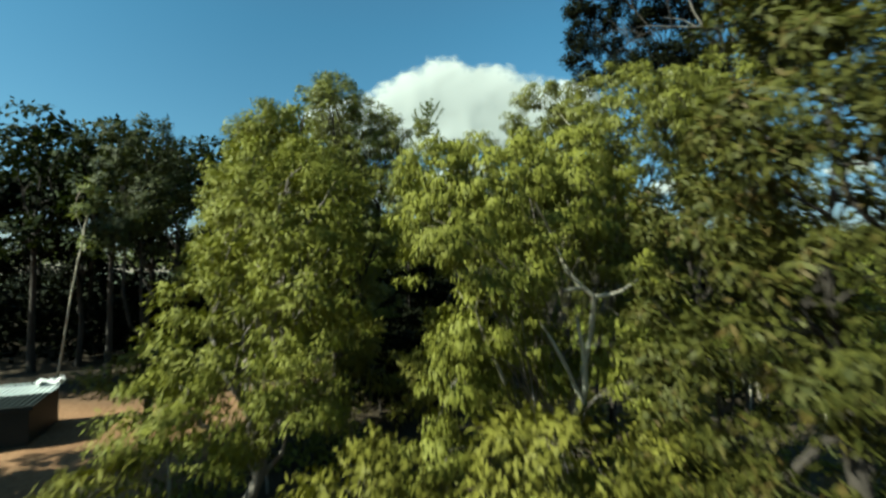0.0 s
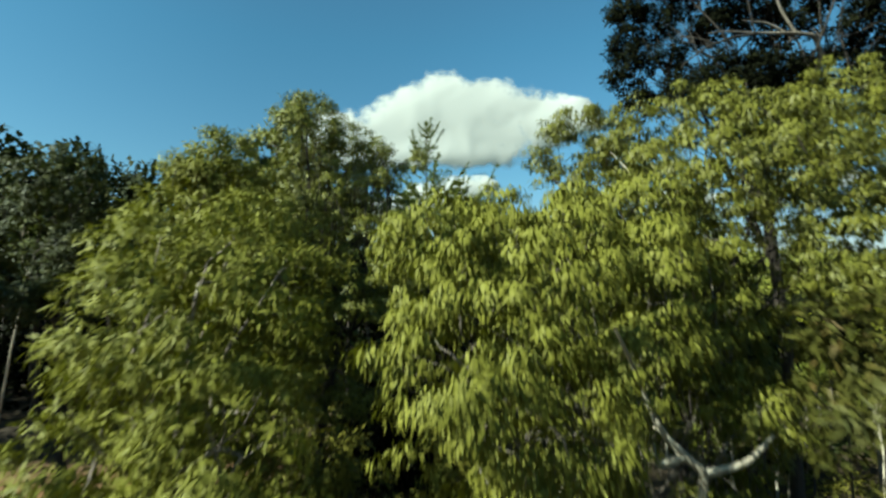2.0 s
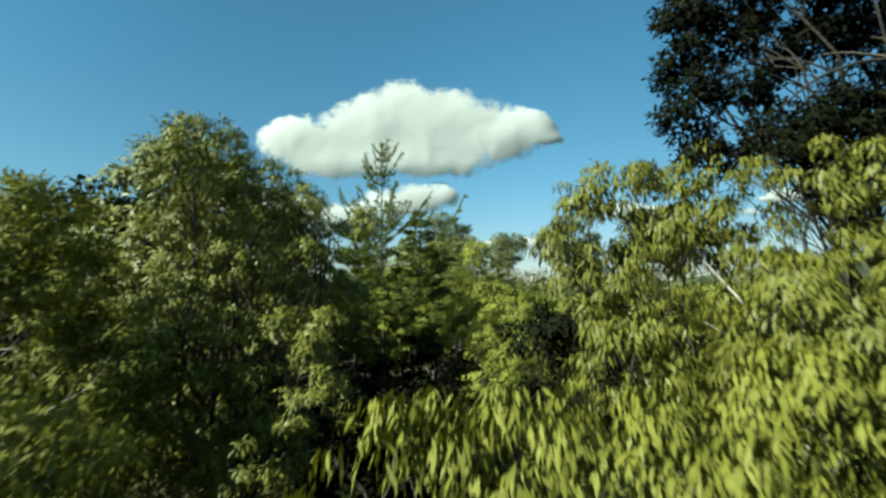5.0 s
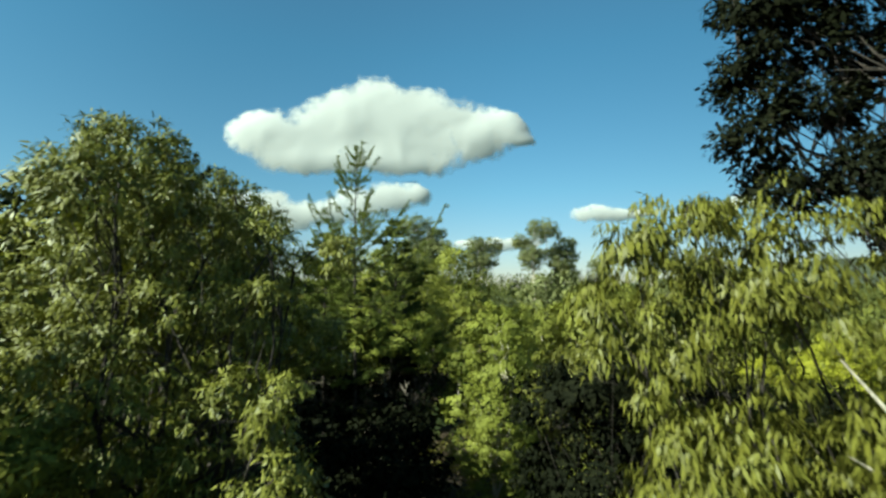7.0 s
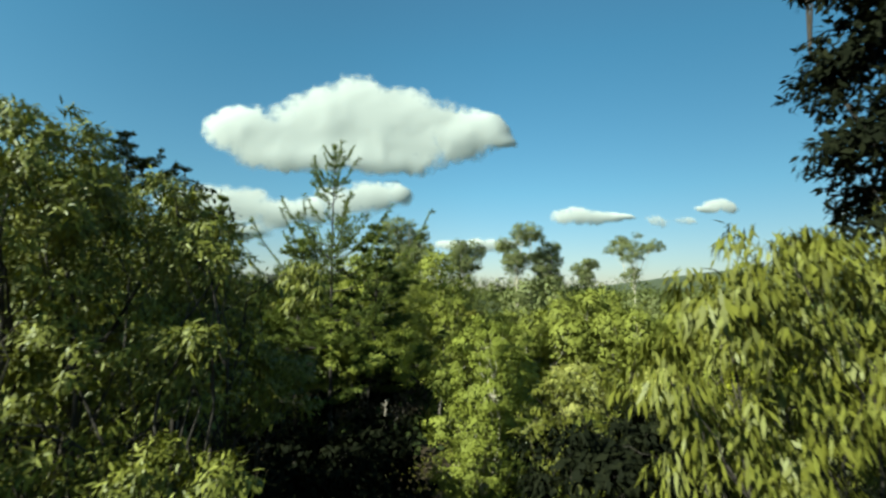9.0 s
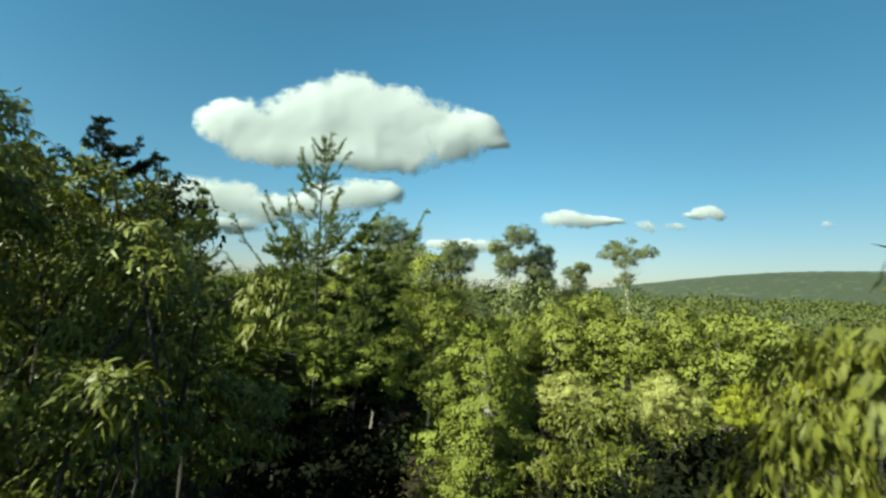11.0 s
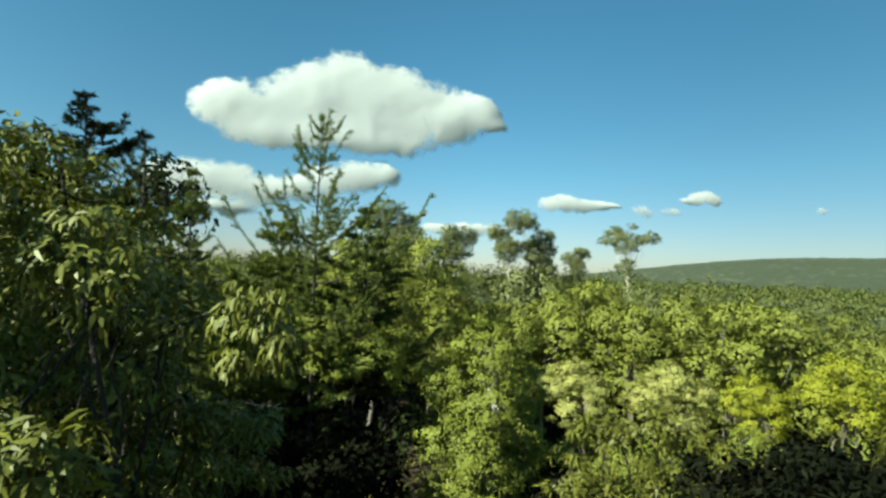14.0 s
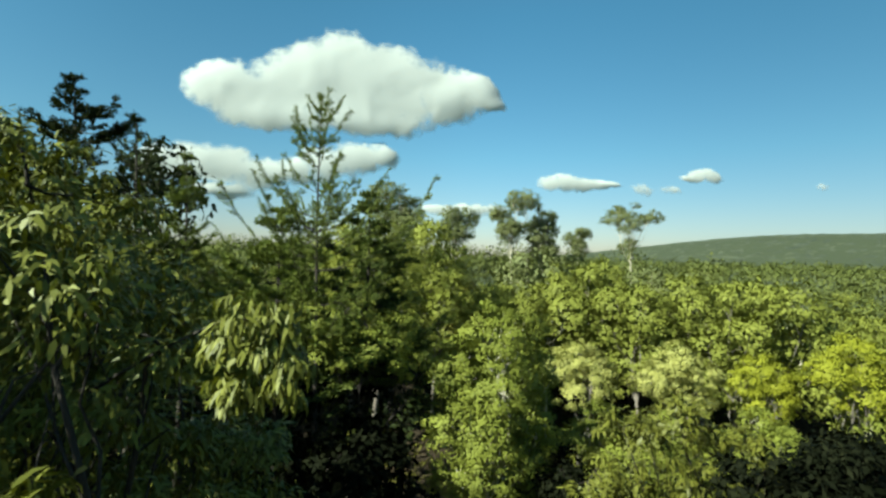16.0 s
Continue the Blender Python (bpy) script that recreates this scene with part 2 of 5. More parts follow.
def cloud_material():
    """White cloud that thins out where its density falls."""
    m, n, l = material("cloud")
    at = n.new("ShaderNodeAttribute")
    at.attribute_name = "thickness"
    crd = n.new("ShaderNodeTexCoord")
    tex = n.new("ShaderNodeTexNoise")
    tex.inputs["Scale"].default_value, tex.inputs["Detail"].default_value, tex.inputs["Roughness"].default_value = 0.02, 8, 0.6
    l.new(crd.outputs["Object"], tex.inputs["Vector"])
    add = n.new("ShaderNodeMath")
    add.operation, add.inputs[1].default_value = "MULTIPLY_ADD", 0.8
    l.new(tex.outputs["Fac"], add.inputs[0])
    l.new(at.outputs["Fac"], add.inputs[2])
    fade = n.new("ShaderNodeMapRange")
    fade.interpolation_type = "SMOOTHSTEP"
    fade.inputs[1].default_value, fade.inputs[2].default_value = 0.12, 0.95
    l.new(add.outputs[0], fade.inputs[0])
    d, t = n.new("ShaderNodeBsdfDiffuse"), n.new("ShaderNodeBsdfTranslucent")
    d.inputs[0].default_value = (0.56, 0.565, 0.53, 1)
    t.inputs[0].default_value = (0.56, 0.565, 0.53, 1)
    body = n.new("ShaderNodeMixShader")
    body.inputs[0].default_value = 0.15
    l.new(d.outputs[0], body.inputs[1])
    l.new(t.outputs[0], body.inputs[2])
    clear = n.new("ShaderNodeBsdfTransparent")
    mix = n.new("ShaderNodeMixShader")
    l.new(fade.outputs[0], mix.inputs[0])
    l.new(clear.outputs[0], mix.inputs[1])
    l.new(body.outputs[0], mix.inputs[2])
    o = n.new("ShaderNodeOutputMaterial")
    l.new(mix.outputs[0], o.inputs[0])
    return m


CLOUD = cloud_material()


# ---- mesh helpers ----
def mesh_from(name, verts, faces, mat, smooth=True, normals=None):
    """A mesh from an array of points and an array of faces with one corner count, or a list of such arrays."""
    me = bpy.data.meshes.new(name)
    verts = np.asarray(verts, dtype=np.float32).reshape(-1, 3)
    groups = faces if isinstance(faces, list) else [faces]
    groups = [np.asarray(g, dtype=np.int32) for g in groups if len(g)]
    me.vertices.add(len(verts))
    me.vertices.foreach_set("co", verts.ravel())
    total = sum(g.size for g in groups)
    me.loops.add(total)
    me.loops.foreach_set("vertex_index", np.concatenate([g.ravel() for g in groups]))
    count = sum(len(g) for g in groups)
    me.polygons.add(count)
    sizes = np.concatenate([np.full(len(g), g.shape[1], dtype=np.int32) for g in groups])
    starts = np.concatenate([[0], np.cumsum(sizes)[:-1]]).astype(np.int32)
    me.polygons.foreach_set("loop_start", starts)
    me.polygons.foreach_set("use_smooth", np.full(count, smooth))
    me.update(calc_edges=True)
    me.materials.append(mat)
    if normals is not None:
        me.normals_split_custom_set_from_vertices(normals)
    return me


def child(name, me, parent, label=""):
    ob = new(name, me)
    ob.parent = parent
    return tagged(ob, label)


def unit(v):
    return v / np.maximum(np.linalg.norm(v, axis=-1, keepdims=True), 1e-9)


class Tubes:
    """Tapered round tubes along bent lines, gathered into one mesh."""

    def __init__(self):
        self.v, self.f, self.n = [], [], 0

    def add(self, line, radii, sides=7):
        line = np.asarray(line, float)
        k = len(line)
        way = unit(np.gradient(line, axis=0))
        side = unit(np.cross(way, np.where(np.abs(way[:, 2:3]) > 0.9, [[1.0, 0, 0]], [[0, 0, 1.0]])))
        up = np.cross(side, way)
        a = np.linspace(0, 2 * np.pi, sides, endpoint=False)
        ring = np.cos(a)[None, :, None] * side[:, None] + np.sin(a)[None, :, None] * up[:, None]
        self.v.append((line[:, None] + ring * np.asarray(radii)[:, None, None]).reshape(-1, 3))
        i, j = np.meshgrid(np.arange(k - 1), np.arange(sides), indexing="ij")
        q = np.stack([i * sides + j, i * sides + (j + 1) % sides, (i + 1) * sides + (j + 1) % sides, (i + 1) * sides + j], -1)
        self.f.append(q.reshape(-1, 4) + self.n)
        self.n += k * sides

    def mesh(self, name, mat):
        return mesh_from(name, np.concatenate(self.v), np.concatenate(self.f), mat)


def bent(rng, a, b, k, sway, sag=0.0):
    """A wandering line from a to b."""
    t = np.linspace(0, 1, k)[:, None]
    line = np.asarray(a) * (1 - t) + np.asarray(b) * t
    off = sum(rng.normal(0, sway / h ** 0.5, 3) * np.sin(h * np.pi * t) for h in (1, 2, 3))
    off[:, 2] += (sag * np.sin(np.pi * t))[:, 0]
    return line + off


def leaves(rng, at, way, length, width, rich, face=None, round_=0.0):
    """Lance-shaped leaves: each starts at a point and hangs along its way. rich: curled, four faces; else two."""
    n = len(at)
    ln = length * rng.uniform(0.65, 1.25, (n, 1))
    wd = width * rng.uniform(0.7, 1.25, (n, 1))
    aim = rng.normal(0, 1, (n, 3)) if face is None else face + rng.normal(0, 0.22, (n, 3))
    side = unit(np.cross(way, unit(aim)))
    curl = np.cross(side, way)
    nor = None if face is None else unit(curl * (1 - round_) + face * round_)
    if not rich:
        v = np.stack([at, at + way * ln * 0.42 + side * wd * 0.5 + curl * ln * 0.05, at + way * ln, at + way * ln * 0.42 - side * wd * 0.5 + curl * ln * 0.05], 1)
        f = np.arange(n)[:, None] * 4 + np.array([0, 1, 2, 3])
        return v.reshape(-1, 3), f.reshape(-1, 4), None if nor is None else np.repeat(nor, 4, 0)
    c = rng.uniform(-0.05, 0.22, (n, 1)) * ln
    v = np.stack([at, at + way * ln * 0.3 + side * wd * 0.46 + curl * c * 0.7, at + way * ln * 0.3 - side * wd * 0.46 + curl * c * 0.7,
                  at + way * ln * 0.66 + side * wd * 0.36 + curl * c, at + way * ln * 0.66 - side * wd * 0.36 + curl * c, at + way * ln], 1)
    base = np.arange(n)[:, None] * 6
    return v.reshape(-1, 3), [np.concatenate([base + np.array([0, 1, 2]), base + np.array([3, 5, 4])]), base + np.array([1, 3, 4, 2])], None if nor is None else np.repeat(nor, 6, 0)


def shell(rng, lobe, per_area, lo=0.86, hi=1.08, cut=-0.75):
    """Points spread over an ellipsoid's outside, with its outward ways."""
    c, r = np.array(lobe[:3]), np.array(lobe[3:6])
    p = 1.6
    area = 4 * np.pi * (((r[0] * r[1]) ** p + (r[0] * r[2]) ** p + (r[1] * r[2]) ** p) / 3) ** (1 / p)
    n = max(3, int(area * per_area))
    d = unit(rng.normal(0, 1, (n, 3)))
    d = d[d[:, 2] > cut]
    rad = rng.uniform(lo, hi, (len(d), 1))
    return c + d * r * rad, unit(d / r)


def patchy(rng, p, size):
    """A smooth random field over points, about -1 to 1, with features of about the given size."""
    out = np.zeros(len(p))
    for h in (1.0, 1.9):
        w = unit(rng.normal(0, 1, (3, 3))) * (2 * np.pi * h / (size * 2))
        out += np.sin(p @ w.T + rng.uniform(0, 6.28, 3)).sum(1) / (2.2 * h)
    return out


def joined(a, b):
    """Two sets of leaf arrays as one."""
    fa, fb = (f if isinstance(f, list) else [f] for f in (a[1], b[1]))
    return np.concatenate([a[0], b[0]]), fa + [g + len(a[0]) for g in fb], np.concatenate([a[2], b[2]])


def crown(rng, lobes, clump, per_area, per_clump, length, width, droop, rich, inner=0.3, wild=0.42, round_=None, gaps=0.0, core_at=0.62, even=0.0):
    """Foliage: sprays of leaves over each lobe of the crown with open gaps between them, and broader leaves inside. Returns the leaf arrays and the sprays' centres by lobe."""
    made, centres = [], []
    round_ = round_ or (0.35 if rich else 0.55)
    for core in (False, True):
        at, way, face = [], [], []
        for lobe in lobes:
            if core:
                p, o = shell(rng, (*lobe[:3], *[v * core_at for v in lobe[3:6]]), per_area * 0.5, 0.3 if core_at < 0.7 else 0.75, 1.1)
                count_, grow = per_clump * inner / (2.4 if length > 0.15 else 1.6), 1.25
            else:
                p, o = shell(rng, lobe, per_area, 0.66, 1.0)
                p = p + o * (0.16 * lobe[3] * patchy(rng, p, 0.9 * lobe[3]))[:, None]
                keep = patchy(rng, p, 0.55 * lobe[3]) > -1.4 + gaps * 1.6
                for other in lobes:
                    if other is not lobe:
                        keep &= (((p - np.array(other[:3])) / np.array(other[3:6])) ** 2).sum(1) > 0.5
                if keep.sum() < 3:
                    keep[:3] = True
                p, o = p[keep], o[keep]
                centres.append(p)
                count_, grow = per_clump, 1.0
            size = clump * grow * rng.uniform(0.6, 1.4, len(p))
            count = np.maximum(2, (count_ * (size / clump) ** 2 * rng.uniform(0.7, 1.2, len(p)))).astype(int)
            idx = np.repeat(np.arange(len(p)), count)
            d = unit(rng.normal(0, 1, (len(idx), 3)) + o[idx] * 0.45 + np.array([0, 0, 0.5]))
            rr = rng.uniform(0.15, 1.0, (len(idx), 1)) ** 0.7
            at.append(p[idx] + d * rr * size[idx][:, None] * np.array([1.0, 1.0, 0.62]))
            way.append(unit(d * 0.35 + o[idx] * 0.15 + rng.normal(0, wild, (len(idx), 3)) + np.array([0, 0, -droop])))
            face.append(unit(d * (0.75 - 0.6 * even) + o[idx] * (0.45 + 0.6 * even) + np.array([0, 0, 0.25])))
        k = 1.0 if rich or not core else 1.2
        made.append(leaves(rng, np.concatenate(at), np.concatenate(way), length * k, width * k * (1.3 if core and not rich else 1), rich, np.concatenate(face), round_))
    return joined(*made), centres


def tree(name, base, girth, lobes, leaf_mat, bark, label, category="tree", group="", seed=1, clump=0.28, dense=1.0, cover=0.28,
         length=0.125, width=0.036, droop=0.7, rich=False, fork=0.45, twigs=7, lean=(0, 0), inner=1.0, kind="", wild=0.6, round_=None, gaps=0.25, core_at=0.62, even=0.0):
    """A broadleaf tree: trunk, a limb with its branches to each lobe, and the crown."""
    rng = np.random.default_rng(seed)
    base = np.array(base, float)
    lobes = [l if len(l) == 6 else (*l[:3], l[3], l[3], l[3]) for l in lobes]
    ob = tagged(new(name), label, category, group, kind)
    ob.location = base
    local = [(l[0] - base[0], l[1] - base[1], l[2] - base[2], *l[3:]) for l in lobes]
    cen = np.array([l[:3] for l in local])
    top = max(l[2] + 0.5 * l[5] for l in local)
    head = np.array([cen[:, 0].mean() * 0.7 + lean[0], cen[:, 1].mean() * 0.7 + lean[1], top * fork])
    (v, f, nor), hubs = crown(rng, local, clump, cover / clump ** 2, dense * 3.1 * clump ** 2 / (0.6 * length * width), length, width, droop, rich, inner, wild, round_, gaps, core_at, even)
    stem = bent(rng, (0, 0, -0.3), head, 9, girth * 0.5)
    t = Tubes()
    t.add(stem, np.linspace(girth, girth * 0.62, 9) * (1 + 0.35 * np.exp(-np.linspace(0, 9, 9))), 10)
    child("trunk", t.mesh("trunk", bark), ob)
    for lobe, hub in zip(local, hubs):
        t = Tubes()
        c = np.array(lobe[:3])
        start = stem[rng.integers(6, 9)]
        r = girth * (0.5 if len(local) < 12 else 0.36) * min(1.0, 0.45 + 0.25 * lobe[3])
        line = bent(rng, start, c + np.array([0, 0, lobe[5] * 0.25]), 8, 0.10 * np.linalg.norm(c - start) ** 0.7, 0.12)
        t.add(line, np.linspace(r, r * 0.28, 8), 7)
        for p in hub[rng.permutation(len(hub))[:twigs]]:
            s = line[rng.integers(3, 8)]
            t.add(bent(rng, s, p, 5, 0.06 * np.linalg.norm(p - s), 0.05), np.linspace(r * 0.34, r * 0.07, 5), 5)
        child("limb", t.mesh("limb", bark), ob)
    child("crown", mesh_from("crown", v, f, leaf_mat, True, nor), ob)
    return ob


def bare_limb(ob, lines, bark, label):
    """A limb with no leaves on a tree, from lines of (x, y, z, thickness) in the place's own metres, the first its main stem."""
    t = Tubes()
    for line in lines:
        p = np.array(line)
        u = np.linspace(0, 1, 4 * len(p) - 3)
        q = np.stack([np.interp(u, np.linspace(0, 1, len(p)), p[:, c]) for c in range(4)], -1)
        q[1:-1, :3] = (q[:-2, :3] + 2 * q[1:-1, :3] + q[2:, :3]) / 4
        t.add(q[:, :3] - np.array(ob.location), q[:, 3], 8)
    return child("bare_limb", t.mesh("bare_limb", bark), ob, label)


def conifer(name, base, height, girth, spread, start, tiers, leaf_mat, bark, label, seed=1, category="pine tree", group="", length=0.12, sparse=0.0,
            lift=0.35, width=0.012, brush=110, curl=0.3, shape=1.0, twig=0.55):
    """A pine: one straight stem, whorls of boughs that turn up at their ends, side twigs along each bough, and brushes of needles round all of them."""
    rng = np.random.default_rng(seed)
    ob = tagged(new(name), label, category, group)
    ob.location = base
    t = Tubes()
    stem = bent(rng, (0, 0, -0.3), (0, 0, height), 14, girth * 0.35)
    t.add(stem, np.linspace(girth, girth * 0.1, 14), 9)
    child("trunk", t.mesh("trunk", bark), ob)
    at, way = [], []

    def needles(a, b, n):
        axis = unit(b - a)
        u = rng.uniform(0, 1, (n, 1))
        at.append(a + (b - a) * u + rng.normal(0, 0.012, (n, 3)))
        side = rng.normal(0, 1, (n, 3))
        way.append(unit(axis * 0.75 + unit(side - axis * (side @ axis)[:, None]) * 0.8 + np.array([0, 0, 0.15])))

    for i in range(tiers):
        u = i / max(1, tiers - 1)
        z = height * (start + (1 - start) * u ** 0.92 * 0.985) + (rng.uniform(-0.25, 0.25) if 0 < i < tiers - 2 else 0.0)
        reach = spread * (1 - u) ** shape * rng.uniform(0.8, 1.15) + 0.16
        root = np.array([np.interp(z, stem[:, 2], stem[:, 0]), np.interp(z, stem[:, 2], stem[:, 1]), z])
        n = rng.integers(4, 7)
        for j in range(n):
            if rng.random() < sparse:
                continue
            a = 2 * np.pi * (j / n + rng.uniform(-0.08, 0.08)) + i * 1.1
            r = reach * rng.uniform(0.5, 1.25)
            k = 7
            s = np.linspace(0, 1, k)[:, None]
            out = np.array([math.cos(a), math.sin(a), 0.0])
            rise = lift * (0.5 + u) * r
            line = root + out * r * s + np.array([0, 0, 1.0]) * (rise * s + curl * r * (s ** 2.6) - 0.10 * r * np.sin(np.pi * s)) + rng.normal(0, 0.03 * r, (k, 3)) * s
            tube = Tubes()
            g = max(0.012, girth * 0.2 * (1 - 0.6 * u))
            tube.add(line, np.linspace(g, g * 0.25, k), 5)
            for q in range(k - 1):
                if q >= 2 or r < 0.6:
                    seg = np.linalg.norm(line[q + 1] - line[q])
                    needles(line[q], line[q + 1], max(6, int(brush * seg)))
            for _ in range(int(2 + 5 * r)):
                f = rng.uniform(0.28, 0.98)
                p = np.array([np.interp(f * (k - 1), np.arange(k), line[:, c]) for c in range(3)])
                ln = twig * (0.25 + 0.45 * r * (1.15 - f)) * rng.uniform(0.6, 1.2)
                side = np.cross(out, [0, 0, 1.0]) * rng.choice([-1, 1])
                tip = p + unit(out * 0.7 + side * rng.uniform(0.4, 1.1) + np.array([0, 0, rng.uniform(-0.05, 0.2) + curl * 0.8])) * ln
                tube.add(np.array([p, (p + tip) / 2 + np.array([0, 0, -0.02]), tip]), (g * 0.35, g * 0.25, g * 0.12), 4)
                needles(p + (tip - p) * 0.2, tip, max(6, int(brush * 1.1 * ln)))
            child("bough", tube.mesh("bough", bark), ob)
    needles(np.array([0, 0, height - 0.7]), np.array([0, 0, height + 0.05]), 60)
    v, f, _ = leaves(rng, np.concatenate(at), np.concatenate(way), length, width, False)
    child("needles", mesh_from("needles", v, f, leaf_mat, False), ob)
    return ob


# ---- ground: level clearing, a dip ahead to the right, a long wooded hill far off ----
def smooth(a, b, v):
    u = np.clip((v - a) / (b - a), 0, 1)
    return u * u * (3 - 2 * u)


def ground_z(x, y):
    x, y = np.asarray(x, float), np.asarray(y, float)
    off = np.hypot(x, y - 13)
    dip = -6.0 * smooth(6, 22, x) * smooth(16, 32, y) * (1 - smooth(40, 66, off))
    rise = 2.6 * smooth(34, 70, y) * (1 - smooth(25, 70, x))
    far = np.hypot(x, y)
    bear = np.degrees(np.arctan2(x, y))
    hill = 73 * smooth(500, 1450, far) * (smooth(20, 52, bear) * (1 - 0.5 * smooth(100, 160, bear))) + 10 * smooth(500, 1450, far) * smooth(-90, 0, bear)
    return dip + rise + hill - 0.4 * smooth(6, 14, -x)


ring = np.concatenate([np.arange(0, 60, 1.5), np.geomspace(60, 3600, 46)])
turn = np.linspace(0, 2 * np.pi, 144, endpoint=False)
gr, gt = np.meshgrid(ring, turn, indexing="ij")
gx, gy = gr * np.cos(gt), 12 + gr * np.sin(gt)
rg = np.random.default_rng(4)
gz = ground_z(gx, gy) + rg.normal(0, 0.05, gx.shape) * (gr > 1)
i_, j_ = np.meshgrid(np.arange(len(ring) - 1), np.arange(len(turn)), indexing="ij")
w_ = len(turn)
gf = np.stack([i_ * w_ + j_, (i_ + 1) * w_ + j_, (i_ + 1) * w_ + (j_ + 1) % w_, i_ * w_ + (j_ + 1) % w_], -1).reshape(-1, 4)
ground = tagged(new("ground", mesh_from("ground", np.stack([gx, gy, gz], -1), gf, SOIL)), "red-brown bare soil with leaf litter under the trees", "ground", kind="structure")

# ---- trees along the way ----
tree("gum_tree", (-4.3, 10.6, -0.2), 0.17, [
    (-3.0, 9.6, 6.9, 1.5, 1.6, 1.9), (-3.6, 9.2, 5.0, 1.5, 1.6, 1.8), (-2.0, 8.6, 5.4, 0.95, 1.1, 1.5), (-3.3, 11.4, 7.9, 1.2, 1.3, 1.3),
    (-4.0, 10.6, 7.2, 1.1, 1.3, 1.6), (-2.2, 10.4, 7.4, 0.9, 1.0, 1.2), (-4.4, 8.8, 3.3, 1.4, 1.4, 1.2), (-2.4, 8.9, 3.6, 1.0, 1.1, 0.9), (-4.5, 11.2, 5.6, 0.9, 1.2, 1.6)],
     LEAF_LIT, BARK_GREY, "broad yellow-green gum tree with hanging narrow leaves", "gum tree", "gum trees along the gap", 11, fork=0.3, width=0.036, length=0.14, dense=0.8, gaps=0.35)
tree("gum_tree", (-5.3, 15.2, -0.3), 0.17, [
    (-5.1, 14.9, 10.5, 0.95, 0.95, 1.0), (-4.7, 14.6, 9.6, 1.0, 1.0, 1.1), (-5.8, 15.2, 8.6, 1.3, 1.3, 1.6), (-4.0, 14.8, 8.2, 1.1, 1.2, 1.5), (-6.4, 15.4, 6.4, 1.2, 1.3, 1.6), (-4.7, 14.3, 6.9, 1.3, 1.2, 1.5), (-4.4, 14.0, 5.2, 1.2, 1.1, 1.2)],
     LEAF_LIT, BARK_GREY, "tall slim gum tree with a rounded olive-green crown", "gum tree", "gum trees along the gap", 12, gaps=0.2, cover=0.34, length=0.14, width=0.04)
tree("gum_tree", (-9.5, 16.6, -0.5), 0.17, [
    (-9.5, 16.2, 10.3, 1.2, 1.2, 1.1), (-10.3, 16.8, 9.2, 1.1, 1.1, 1.2), (-8.9, 16.4, 8.8, 1.0, 1.0, 1.2), (-9.7, 16.0, 7.4, 1.1, 1.1, 1.1)],
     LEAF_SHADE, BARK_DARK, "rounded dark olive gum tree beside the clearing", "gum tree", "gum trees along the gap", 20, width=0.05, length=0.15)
glossy_crown = [(-3.4, 16.8, 12.15, 0.95), (-2.6, 18.2, 11.4, 0.98), (-1.7, 17.7, 10.9, 0.72), (-2.2, 17.2, 10.1, 0.93), (-1.4, 16.6, 11.2, 0.42), (-1.5, 16.6, 9.9, 0.62), (-3.8, 17.6, 9.8, 1.40), (-3.4, 16.0, 8.8, 1.10),
    (-2.6, 17.4, 7.4, 1.20), (-3.6, 16.4, 6.4, 1.36), (-4.8, 16.8, 8.2, 1.23), (-2.2, 16.2, 4.8, 1.16), (-2.9, 17.2, 10.8, 1.13), (-1.5, 15.7, 8.6, 0.75), (-0.9, 15.3, 7.9, 0.70), (-1.9, 15.4, 7.2, 0.90),
    (-0.8, 15.2, 9.1, 0.38), (-3.6, 18.2, 11.8, 0.93)]
glossy_flank = [(-3.3, 16.4, 11.7, 1.07), (-2.0, 17.6, 11.7, 0.70), (-2.6, 16.3, 9.9, 0.9), (-0.78, 16.6, 10.78, 0.26), (-1.15, 17.0, 10.35, 0.40), (-1.0, 17.6, 9.7, 0.50), (-0.6, 18.2, 9.3, 0.55), (-1.3, 16.7, 10.85, 0.34),
    (-3.3, 15.5, 11.6, 0.55), (-1.02, 15.6, 10.28, 0.24), (-1.22, 15.7, 10.38, 0.20)]
glossy_tree = tree("gum_tree", (-3.4, 18.2, -0.3), 0.20, glossy_crown + glossy_flank,
     LEAF_GLOSSY, BARK_DARK, "dense dark-green gum tree with long drooping glossy leaves", "gum tree", "gum trees along the gap", 13, rich=True, clump=0.2, width=0.03, length=0.115, fork=0.55, twigs=7, round_=0.3, droop=0.8, wild=0.5, gaps=0.42, dense=0.85, inner=0.85, core_at=0.62, cover=0.3)
spray, _ = crown(np.random.default_rng(130), [(3.12, -2.10, 11.42, 0.15, 0.15, 0.07), (3.32, -2.12, 11.36, 0.13, 0.15, 0.08), (3.06, -2.06, 11.24, 0.13, 0.15, 0.10), (3.24, -2.10, 11.20, 0.16, 0.16, 0.10), (3.36, -2.14, 11.14, 0.10, 0.12, 0.09),
                                                   (3.14, -2.08, 11.02, 0.14, 0.15, 0.09), (3.06, -2.04, 10.94, 0.09, 0.10, 0.07), (3.30, -2.10, 11.00, 0.10, 0.10, 0.06)],
                 0.075, 75.0, 10, 0.095, 0.022, 1.4, True, 0.8, 0.4, 0.35)
child("hanging_spray", mesh_from("hanging_spray", spray[0], spray[1], LEAF_GLOSSY, True, spray[2]), glossy_tree, "hanging spray of long pale-green leaves")
t_ = Tubes()
